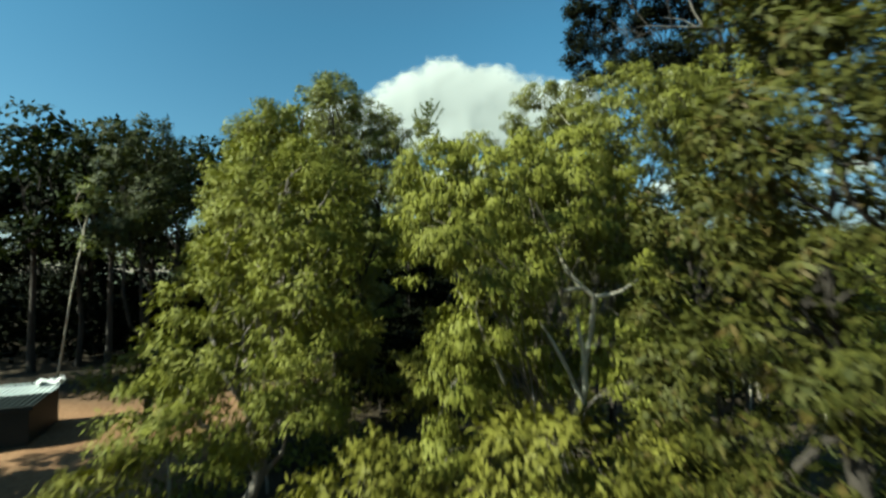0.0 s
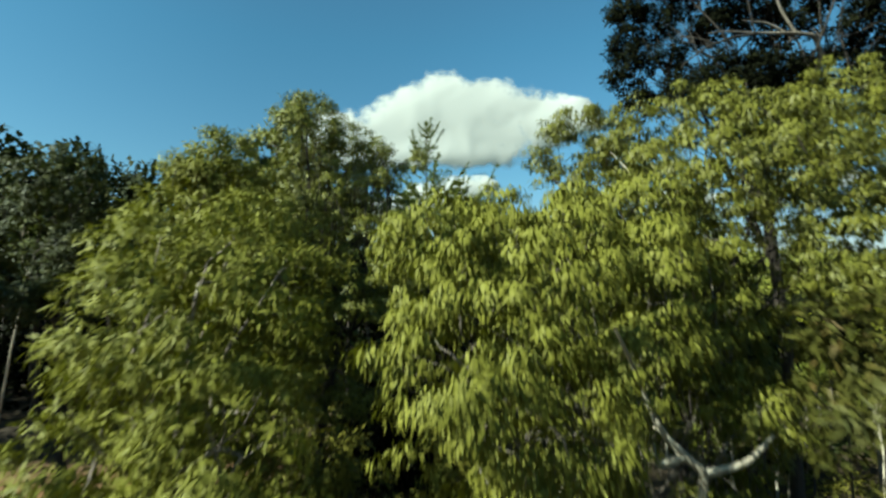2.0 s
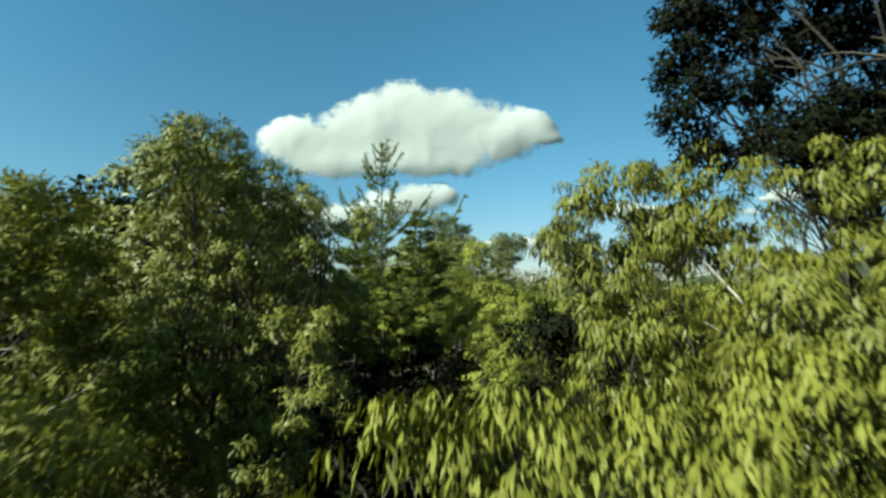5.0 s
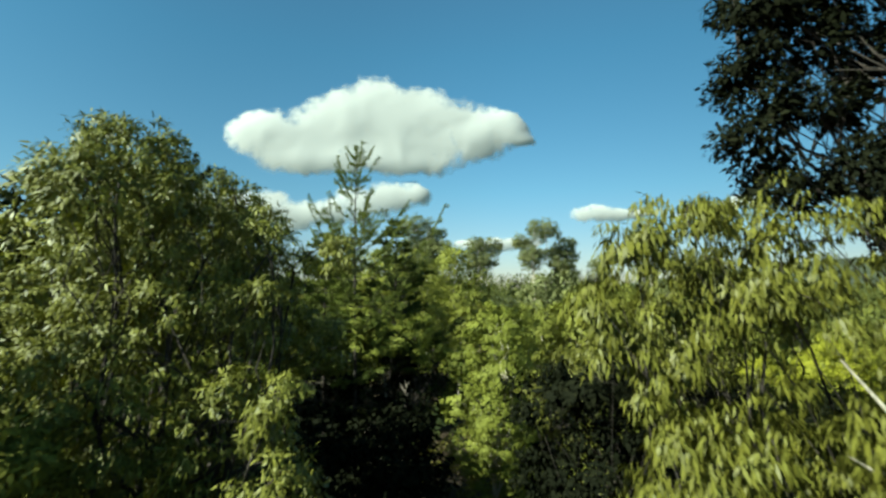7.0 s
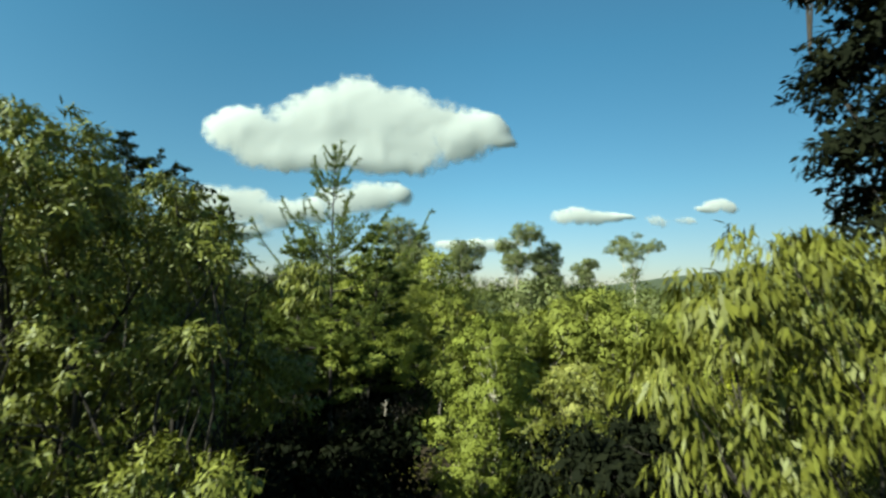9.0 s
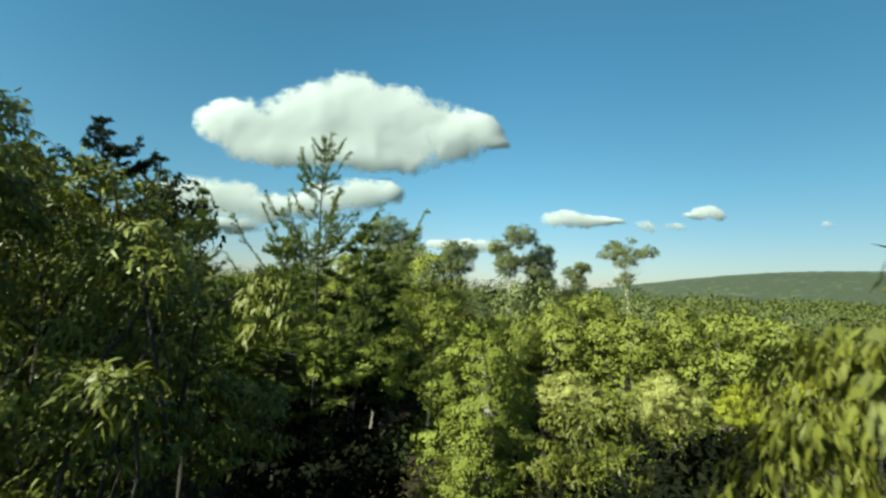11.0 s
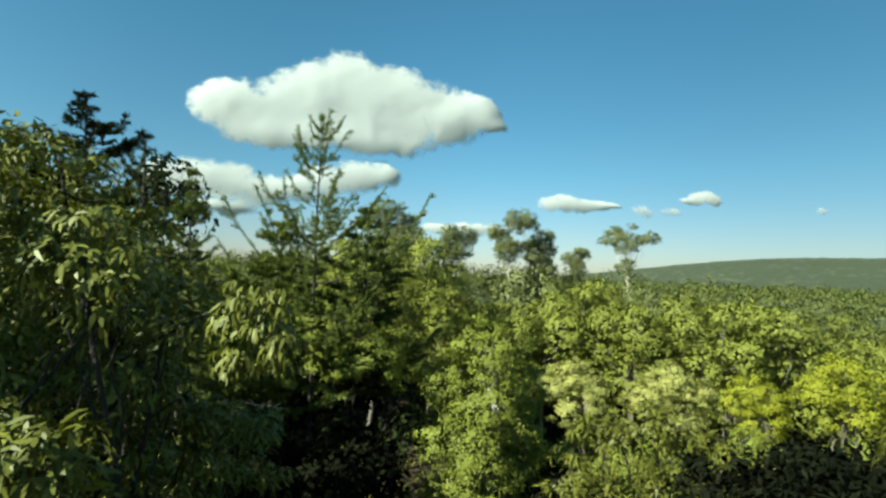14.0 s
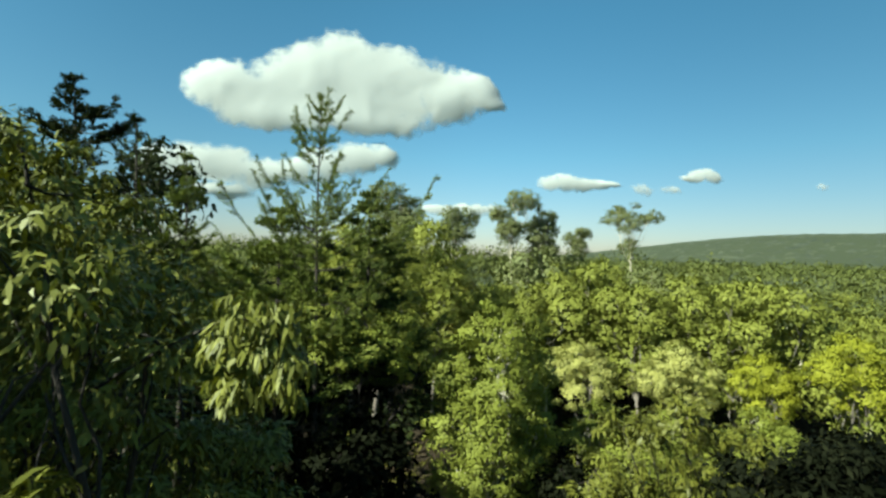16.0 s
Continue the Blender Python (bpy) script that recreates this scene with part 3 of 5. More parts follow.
t_.add([(1.8, -1.2, 10.6), (2.3, -1.4, 10.95), (2.7, -1.7, 11.2), (3.0, -1.95, 11.36), (3.18, -2.08, 11.38)], (0.012, 0.010, 0.008, 0.006, 0.004), 6)
child("limb", t_.mesh("limb", BARK_DARK), glossy_tree)
# trees added out of sight behind the glossy one to shade the hollow
tree("gum_tree", (-6.4, 21.6, -0.3), 0.2, [
    (-6.4, 21.4, 11.2, 1.5, 1.4, 1.2), (-5.8, 21.2, 12.6, 1.5, 1.4, 1.3), (-5.2, 21.8, 10.2, 1.5, 1.4, 1.4), (-7.6, 21.6, 9.8, 1.5, 1.4, 1.4), (-5.8, 22.4, 8.4, 1.7, 1.5, 1.5), (-5.0, 21.0, 6.6, 1.6, 1.4, 1.5), (-7.0, 21.4, 6.4, 1.6, 1.4, 1.5), (-5.6, 22.0, 4.2, 1.8, 1.6, 1.5)],
     LEAF_GLOSSY, BARK_DARK, "dense dark olive gum tree added to shade the hollow", "gum tree", "gum trees along the gap", 24, clump=0.5, width=0.09, length=0.24)
for x, y, top, sd in ((-4.7, 23.8, 12.5, 26), (-6.9, 27.6, 12.6, 27)):
    tree("gum_tree", (x, y, -0.3), 0.18, [(x, y, top - 1.1, 1.5, 1.4, 1.1), (x + 1.1, y - 0.3, top - 2.2, 1.3, 1.3, 1.2), (x - 1.1, y + 0.2, top - 2.4, 1.4, 1.3, 1.2), (x + 0.4, y + 0.3, top - 4.2, 1.9, 1.5, 1.5), (x - 0.4, y, top - 6.2, 1.9, 1.5, 1.5), (x + 0.6, y, top - 8.4, 1.8, 1.5, 1.5)],
         LEAF_GLOSSY, BARK_DARK, "dense dark olive gum tree added to shade the hollow", "gum tree", "gum trees along the gap", sd, clump=0.55, width=0.12, length=0.28)
# unseen tree behind the start, added to shade the near right-hand trees
for x, y, top, sd in ((-3.4, -1.6, 10.2, 29),):
    tree("gum_tree", (x, y, -0.3), 0.18, [(x, y, top - 1.1, 1.9, 1.8, 1.2), (x + 1.2, y - 0.4, top - 2.2, 1.8, 1.6, 1.3), (x - 1.3, y + 0.3, top - 2.4, 1.7, 1.6, 1.3), (x + 0.3, y + 0.2, top - 4.0, 2.0, 1.8, 1.5)],
         LEAF_GLOSSY, BARK_DARK, "unseen gum tree added behind the start to cast shade", "gum tree", "gum trees along the gap", sd, clump=0.55, width=0.12, length=0.28)
weeping_crown = [(0.1, 10.0, 8.0, 0.88), (1.0, 10.3, 8.15, 0.88), (1.9, 10.4, 8.0, 0.85), (0.0, 9.3, 6.7, 0.80), (2.7, 10.2, 7.0, 0.83), (3.1, 9.9, 7.6, 0.80), (3.4, 10.6, 8.5, 0.77), (0.8, 8.1, 5.0, 0.80),
    (0.4, 7.9, 4.0, 0.66), (2.1, 8.7, 4.6, 0.50), (3.5, 9.9, 6.8, 0.70), (3.9, 10.5, 8.1, 0.66), (2.4, 9.0, 6.6, 0.67), (1.0, 8.9, 7.3, 1.27), (0.3, 8.3, 6.5, 0.99), (1.9, 9.6, 7.5, 1.03),
    (2.4, 10.1, 7.6, 0.73), (0.4, 9.5, 7.4, 0.87)]
weeping_flank = [(1.4, 8.7, 5.9, 0.95), (1.8, 9.4, 5.8, 0.72), (0.5, 9.6, 4.4, 0.87), (1.9, 10.6, 4.2, 0.77), (0.1, 8.0, 2.8, 0.73), (2.1, 7.4, 2.4, 0.83), (3.0, 9.4, 7.9, 0.50), (2.75, 9.25, 7.15, 0.52),
    (3.35, 9.5, 6.3, 0.5), (4.06, 10.20, 8.13, 0.45), (4.21, 10.00, 6.99, 0.45), (3.72, 9.70, 6.13, 0.42), (1.53, 8.90, 4.44, 0.40), (2.39, 9.00, 3.98, 0.42), (3.13, 9.10, 4.18, 0.38), (0.92, 8.80, 3.85, 0.42),
    (2.05, 9.20, 4.94, 0.34), (3.38, 9.20, 4.92, 0.34)]
weeping_skirt = [(2.9, 9.4, 6.7, 0.50), (3.5, 7.6, 4.2, 0.60), (3.62, 9.1, 5.0, 0.42), (3.75, 9.0, 4.1, 0.48), (4.1, 9.2, 5.9, 0.5), (2.75, 9.7, 3.9, 0.5)]
weeping_tree = tree("gum_tree", (2.8, 10.1, -0.2), 0.10, weeping_crown + weeping_flank + weeping_skirt,
     LEAF_LIT, BARK_GREY, "weeping yellow-green gum tree with curtains of narrow leaves and pale limbs", "gum tree", "gum trees along the gap", 14, clump=0.24, droop=1.7, wild=0.42, width=0.031, length=0.135, fork=0.35, dense=0.78, gaps=0.33)
bare_limb(weeping_tree, [[(2.73, 9.16, 3.34, 0.050), (3.00, 8.89, 4.61, 0.050), (3.00, 8.61, 5.47, 0.050), (2.76, 8.61, 5.67, 0.050), (2.56, 8.61, 5.88, 0.040), (2.41, 8.61, 6.16, 0.035), (2.22, 8.52, 6.62, 0.025), (1.77, 7.88, 7.12, 0.014)], [(2.77, 8.61, 5.65, 0.050), (2.56, 8.57, 5.61, 0.045), (2.43, 8.52, 5.60, 0.030)],
                         [(3.00, 8.61, 5.47, 0.045), (3.49, 8.66, 5.54, 0.030), (3.91, 8.79, 5.80, 0.015)]], BARK_PALE, "pale broken bare limb")
bare_limb(weeping_tree, [[(2.63, 9.16, 2.98, 0.070), (2.82, 8.70, 3.65, 0.055), (2.80, 8.61, 4.36, 0.050), (2.66, 8.61, 5.11, 0.030)], [(2.77, 8.70, 3.52, 0.045), (2.47, 8.61, 4.20, 0.040), (2.20, 8.61, 4.69, 0.032), (1.98, 8.61, 5.04, 0.020)]], BARK_PALE, "pale bare limb")
bare_limb(weeping_tree, [[(1.36, 8.79, 3.89, 0.030), (0.87, 8.61, 5.06, 0.026), (0.67, 8.61, 5.34, 0.020), (0.47, 8.61, 5.66, 0.012)]], BARK_PALE, "pale bare limb")
open_crown = [(3.3, 13.2, 11.0, 0.45), (2.75, 13.25, 10.65, 0.42), (2.45, 13.4, 10.15, 0.38), (2.8, 13.4, 9.6, 0.50), (3.3, 13.3, 9.9, 0.55), (3.9, 13.1, 10.5, 0.65), (4.6, 11.6, 10.7, 0.42), (5.2, 11.5, 10.6, 0.55),
    (6.0, 11.3, 10.3, 0.75), (5.4, 11.4, 9.6, 0.70), (6.6, 11.8, 9.4, 0.90), (3.8, 11.2, 9.3, 0.80), (4.6, 10.8, 9.3, 1.10), (4.4, 13.2, 10.5, 1.00), (3.0, 12.5, 8.8, 0.86), (5.6, 12.0, 7.4, 0.83),
    (4.9, 12.4, 8.5, 1.10), (5.2, 14.6, 8.3, 1.27)]
open_flank = [(5.6, 10.6, 9.6, 1.10), (6.7, 10.6, 8.6, 1.27), (6.3, 10.2, 7.8, 1.03), (7.4, 11.4, 10.2, 1.13), (3.8, 12.0, 7.2, 0.90), (4.8, 12.2, 6.8, 1.00), (3.6, 12.2, 6.0, 0.83), (4.6, 12.6, 5.4, 1.03),
    (6.2, 12.4, 6.2, 1.07), (6.0, 12.6, 4.8, 1.03), (9.2, 12.4, 10.6, 0.8), (10.2, 12.5, 9.6, 0.9), (8.6, 12.2, 9.4, 0.9), (4.25, 14.9, 10.2, 0.40), (4.5, 14.9, 10.5, 0.36), (4.3, 14.9, 9.6, 0.42),
    (4.9, 14.9, 10.2, 0.45)]
open_tree = tree("gum_tree", (4.4, 12.4, -0.2), 0.12, open_crown + open_flank,
     LEAF_OLIVE, BARK_DARK, "open gum tree with fresh yellow-green leaves and gaps of sky", "gum tree", "gum trees along the gap", 15, clump=0.19, width=0.027, length=0.13, droop=1.5, wild=0.4, twigs=5, fork=0.55, gaps=0.3, dense=0.75, cover=0.28, round_=0.35)
bare_limb(open_tree, [[(4.5, 12.1, 7.4, 0.06), (4.42, 11.7, 8.43, 0.05), (4.3, 11.6, 8.9, 0.042), (4.16, 11.6, 9.11, 0.034), (3.8, 11.6, 9.29, 0.026), (3.57, 11.6, 9.53, 0.016), (3.3, 11.7, 9.9, 0.008)], [(3.95, 11.6, 9.2, 0.022), (3.43, 11.6, 9.17, 0.016), (3.2, 11.6, 9.3, 0.008)],
                      [(4.36, 11.6, 8.6, 0.03), (4.26, 11.6, 8.9, 0.024), (4.24, 11.6, 9.6, 0.012)]], BARK_PALE, "pale crooked limb among thin foliage")
tall_crown = [(4.55, 13.4, 14.5, 0.50, 0.50, 0.45), (4.45, 13.4, 13.6, 0.38, 0.38, 0.55), (4.52, 13.45, 12.8, 0.40, 0.40, 0.5), (4.40, 13.35, 12.1, 0.34, 0.34, 0.42), (4.65, 13.5, 11.5, 0.36, 0.36, 0.40), (5.10, 13.3, 12.4, 0.40, 0.40, 0.35), (5.10, 13.4, 13.3, 0.35, 0.35, 0.5), (7.4, 13.2, 14.5, 0.9, 0.7, 0.5),
    (6.1, 13.2, 13.9, 0.8, 0.7, 0.4), (5.4, 13.2, 14.2, 0.5, 0.5, 0.5), (7.3, 13.3, 13.5, 0.6, 0.5, 0.3), (8.4, 13.0, 13.9, 0.7, 0.7, 0.45)]
tall_flank = [(8.9, 12.8, 15.2, 1.1, 1.0, 0.7), (7.2, 14.4, 16.4, 1.3, 1.3, 1.0), (5.6, 14.0, 16.0, 1.1, 1.1, 0.8), (5.6, 13.0, 11.6, 0.75, 0.55, 0.5), (6.5, 12.9, 11.8, 0.85, 0.6, 0.45), (7.3, 13.0, 12.0, 0.7, 0.6, 0.4), (7.8, 13.6, 11.2, 1.2, 1.1, 0.7), (9.2, 13.4, 12.1, 1.0, 0.9, 0.6),
    (6.5, 13.4, 13.2, 0.6, 0.6, 0.35), (8.1, 13.3, 14.7, 0.9, 0.8, 0.5), (8.0, 13.2, 13.1, 0.6, 0.6, 0.35), (6.4, 13.4, 14.6, 0.7, 0.7, 0.45)]
tall_skirt = [(9.3, 12.6, 12.9, 0.7, 0.7, 0.5), (10.3, 12.6, 12.6, 0.8, 0.7, 0.6), (9.9, 12.5, 11.5, 0.8, 0.7, 0.5)]
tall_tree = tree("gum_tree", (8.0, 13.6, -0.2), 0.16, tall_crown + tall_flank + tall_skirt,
     LEAF_DARK_SHADED, BARK_DARK, "tall gum tree with dark dense foliage and pale bare limbs", "gum tree", "gum trees along the gap", 16, fork=0.62, twigs=9, clump=0.22, length=0.1, width=0.042, gaps=0.0, cover=0.46, core_at=0.75)
bare_limb(tall_tree, [[(8.3, 13.3, 11.4, 0.06), (8.3, 12.8, 12.2, 0.052), (8.0, 12.6, 12.6, 0.044), (7.61, 12.6, 12.64, 0.036), (6.86, 12.6, 12.63, 0.026), (6.12, 12.6, 12.67, 0.016), (5.75, 12.6, 12.62, 0.01)], [(7.61, 12.6, 12.64, 0.028), (7.34, 12.6, 13.08, 0.024), (7.2, 12.6, 13.5, 0.02), (7.0, 12.7, 14.2, 0.015)],
                      [(7.4, 12.6, 12.64, 0.026), (7.0, 12.6, 12.86, 0.02), (6.5, 12.6, 12.9, 0.01)]], BARK_GREY, "weathered grey bare limb")
bare_limb(tall_tree, [[(6.86, 12.6, 12.63, 0.03), (6.26, 12.6, 12.54, 0.024), (5.66, 12.6, 12.31, 0.018), (5.2, 12.7, 11.94, 0.01)], [(5.9, 12.6, 12.4, 0.016), (5.5, 12.7, 12.6, 0.012), (5.0, 13.0, 12.7, 0.006)]], BARK_DARK, "thin dark bare branch")
tree("gum_tree", (5.0, 4.9, -0.2), 0.15, [
    (3.9, 4.4, 7.4, 1.4, 1.2, 1.6), (3.7, 4.6, 5.2, 1.3, 1.2, 1.5), (5.1, 5.0, 6.4, 1.4, 1.3, 1.8), (3.9, 4.4, 3.2, 1.3, 1.2, 1.3), (4.4, 4.8, 9.2, 1.2, 1.1, 1.1), (2.8, 5.2, 2.2, 1.0, 1.0, 1.0)],
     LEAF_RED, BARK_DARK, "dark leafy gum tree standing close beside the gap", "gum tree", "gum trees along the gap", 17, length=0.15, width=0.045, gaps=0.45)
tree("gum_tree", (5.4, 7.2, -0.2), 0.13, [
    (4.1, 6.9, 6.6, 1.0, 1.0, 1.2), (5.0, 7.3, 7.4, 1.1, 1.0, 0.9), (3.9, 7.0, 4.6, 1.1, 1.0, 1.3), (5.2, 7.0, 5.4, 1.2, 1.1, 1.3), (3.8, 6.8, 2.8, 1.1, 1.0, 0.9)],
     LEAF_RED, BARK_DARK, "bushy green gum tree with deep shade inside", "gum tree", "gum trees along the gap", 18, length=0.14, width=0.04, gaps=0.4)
tree("gum_tree", (6.0, 20.3, float(ground_z(6.0, 20.3))), 0.13, [
    (4.30, 20.0, 8.15, 0.42), (4.75, 20.0, 8.70, 0.42), (5.30, 20.1, 8.55, 0.45), (5.76, 20.0, 8.85, 0.42), (6.5, 20.1, 8.6, 0.46), (7.2, 20.1, 8.3, 0.46), (7.8, 20.2, 7.8, 0.45), (4.95, 19.9, 7.8, 0.46),
    (6.0, 19.8, 7.9, 0.50), (6.9, 19.9, 7.5, 0.46), (4.4, 20.1, 7.2, 0.46), (5.4, 19.9, 7.0, 0.50), (6.4, 20.0, 6.8, 0.50)],
     LEAF_OLIVE, BARK_DARK, "gum sapling with reddish new tips among olive leaves", "gum tree", "gum trees along the gap", 19, rich=True, clump=0.22, width=0.038, length=0.15, droop=0.7, twigs=6, wild=0.45, gaps=0.3, dense=0.8, round_=0.55, even=0.3)
# the shade on this shrub is in its near-black leaf colour
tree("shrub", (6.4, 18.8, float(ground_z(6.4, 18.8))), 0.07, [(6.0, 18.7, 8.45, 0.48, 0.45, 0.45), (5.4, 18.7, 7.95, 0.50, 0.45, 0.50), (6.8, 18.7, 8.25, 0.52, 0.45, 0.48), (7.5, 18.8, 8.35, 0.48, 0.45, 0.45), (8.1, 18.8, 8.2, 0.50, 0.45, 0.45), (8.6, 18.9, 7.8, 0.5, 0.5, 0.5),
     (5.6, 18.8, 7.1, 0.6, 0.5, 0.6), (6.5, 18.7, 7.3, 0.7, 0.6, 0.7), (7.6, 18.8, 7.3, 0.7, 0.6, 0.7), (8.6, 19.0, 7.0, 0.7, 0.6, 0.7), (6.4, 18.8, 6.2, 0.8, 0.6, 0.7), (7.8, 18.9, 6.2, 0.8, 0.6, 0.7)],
     LEAF_DARK_SHADED, BARK_DARK, "tall shrub with deep shade put into its nearly black leaf colour", "shrub", "", 168, clump=0.26, length=0.14, width=0.06, gaps=0.15)

for x, y, top, w, sd in ((1.7, 6.1, 4.3, 1.1, 51), (-0.9, 6.6, 3.6, 1.0, 52), (3.4, 7.0, 3.6, 1.1, 53), (-4.4, 13.2, 5.2, 1.3, 54), (-2.2, 13.2, 4.6, 1.2, 55), (0.4, 12.6, 4.6, 1.2, 56), (2.6, 12.2, 4.0, 1.2, 57), (-6.6, 12.4, 4.6, 1.3, 58), (-5.0, 7.0, 3.2, 1.1, 59), (3.7, 8.6, 3.2, 1.0, 62), (4.9, 9.8, 3.6, 1.1, 63), (3.2, 11.6, 3.4, 1.0, 64), (5.6, 8.4, 3.0, 1.0, 65)):
    tree("sapling", (x, y, -0.2), 0.05, [(x, y, top - 0.7, w * 0.7, w * 0.7, 0.7), (x + 0.5 * w, y + 0.2, top - 1.4, w * 0.7, w * 0.7, 0.8), (x - 0.5 * w, y - 0.1, top - 1.6, w * 0.7, w * 0.7, 0.8)],
         LEAF_MID, BARK_GREY, "leafy gum sapling in the undergrowth", "sapling", "saplings under the gum trees", sd, length=0.18, width=0.06, clump=0.45)

# shrubs added to fill the hollow, its shade put into their leaf colour
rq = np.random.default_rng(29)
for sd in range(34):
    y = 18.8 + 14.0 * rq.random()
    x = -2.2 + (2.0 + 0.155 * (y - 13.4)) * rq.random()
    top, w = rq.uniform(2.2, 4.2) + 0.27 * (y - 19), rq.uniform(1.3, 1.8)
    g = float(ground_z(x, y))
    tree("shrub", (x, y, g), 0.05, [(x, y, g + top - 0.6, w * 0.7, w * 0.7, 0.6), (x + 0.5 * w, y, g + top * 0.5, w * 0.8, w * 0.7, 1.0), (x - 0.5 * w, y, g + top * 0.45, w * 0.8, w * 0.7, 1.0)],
         LEAF_DARK_SHADED, BARK_DARK, "added dark shrub, shade of the hollow put into its leaf colour", "shrub", "shrubs in the hollow", 170 + sd, length=0.32, width=0.18, twigs=2, dense=0.8)

# shade again put into the leaf colour, not cast by neighbours
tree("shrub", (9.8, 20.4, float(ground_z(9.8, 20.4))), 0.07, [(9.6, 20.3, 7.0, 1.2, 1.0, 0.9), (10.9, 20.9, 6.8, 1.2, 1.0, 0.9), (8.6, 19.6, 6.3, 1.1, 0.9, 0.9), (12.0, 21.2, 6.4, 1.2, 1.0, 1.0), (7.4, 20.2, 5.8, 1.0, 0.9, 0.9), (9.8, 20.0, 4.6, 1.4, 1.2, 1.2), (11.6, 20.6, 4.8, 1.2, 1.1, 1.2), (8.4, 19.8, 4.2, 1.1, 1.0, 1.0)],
     LEAF_DARK_SHADED, BARK_DARK, "tall shrub with deep shade put into its nearly black leaf colour", "shrub", "", 169, clump=0.45, length=0.22, width=0.09)

# these shrubs too carry deep shade in their leaf colour
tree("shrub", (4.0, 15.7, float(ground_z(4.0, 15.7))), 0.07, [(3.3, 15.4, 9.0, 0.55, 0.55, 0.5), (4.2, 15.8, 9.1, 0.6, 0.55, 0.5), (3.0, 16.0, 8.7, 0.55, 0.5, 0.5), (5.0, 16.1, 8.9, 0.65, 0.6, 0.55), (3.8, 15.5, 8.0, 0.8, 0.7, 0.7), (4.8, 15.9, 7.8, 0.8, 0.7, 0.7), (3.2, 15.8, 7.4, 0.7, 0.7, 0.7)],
     LEAF_DARK_SHADED, BARK_DARK, "tall shrub with deep shade put into its nearly black leaf colour", "shrub", "", 167, clump=0.28, length=0.13, width=0.05)
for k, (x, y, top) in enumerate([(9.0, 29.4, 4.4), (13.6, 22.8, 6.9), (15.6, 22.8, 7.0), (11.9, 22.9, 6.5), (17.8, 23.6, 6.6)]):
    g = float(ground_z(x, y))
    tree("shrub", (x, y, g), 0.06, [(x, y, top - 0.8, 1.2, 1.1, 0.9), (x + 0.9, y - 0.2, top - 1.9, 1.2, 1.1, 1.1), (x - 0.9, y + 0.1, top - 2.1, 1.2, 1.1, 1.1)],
         LEAF_DARK_SHADED, BARK_DARK, "tall shrub with deep shade put into its nearly black leaf colour", "shrub", "", 160 + k, clump=0.5, length=0.26, width=0.11)

# ---- trees a little further on ----
conifer("pine_tree", (0.05, 30.3, -0.2), 16.95, 0.12, 3.5, 0.52, 19, NEEDLE, BARK_DARK, "tall young pine with an open ragged spire and upturned boughs", 21, sparse=0.34, lift=0.5, curl=0.45, shape=0.85, width=0.022, brush=110, twig=0.5)
conifer("pine_tree", (2.0, 32.6, -0.4), 14.2, 0.16, 2.9, 0.5, 17, NEEDLE_MID, BARK_DARK, "dark pine with flat layered boughs", 22, sparse=0.25, lift=0.15, curl=0.15, length=0.2, width=0.05, brush=60, twig=1.25)
conifer("pine_tree", (-1.2, 31.8, -0.4), 13.3, 0.14, 3.5, 0.5, 17, NEEDLE, BARK_DARK, "bright green young pine below a taller one", 26, sparse=0.12, lift=0.25, curl=0.2, length=0.18, width=0.05, brush=66, twig=1.3)
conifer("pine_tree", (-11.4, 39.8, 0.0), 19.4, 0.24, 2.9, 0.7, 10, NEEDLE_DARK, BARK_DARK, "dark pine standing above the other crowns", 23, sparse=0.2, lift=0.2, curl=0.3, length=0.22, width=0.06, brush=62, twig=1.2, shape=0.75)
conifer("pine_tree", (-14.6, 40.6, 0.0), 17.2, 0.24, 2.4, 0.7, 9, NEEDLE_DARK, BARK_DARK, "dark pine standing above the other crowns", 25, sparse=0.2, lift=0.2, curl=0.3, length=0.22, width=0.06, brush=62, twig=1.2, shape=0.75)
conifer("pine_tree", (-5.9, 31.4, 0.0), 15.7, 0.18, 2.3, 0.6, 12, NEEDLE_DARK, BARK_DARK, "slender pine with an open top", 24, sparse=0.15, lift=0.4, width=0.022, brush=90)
conifer("pine_tree", (-5.0, 34.0, 0.0), 15.0, 0.16, 1.2, 0.6, 13, NEEDLE, BARK_DARK, "narrow soft-topped young pine", 27, lift=0.6, width=0.022, length=0.16, brush=130)

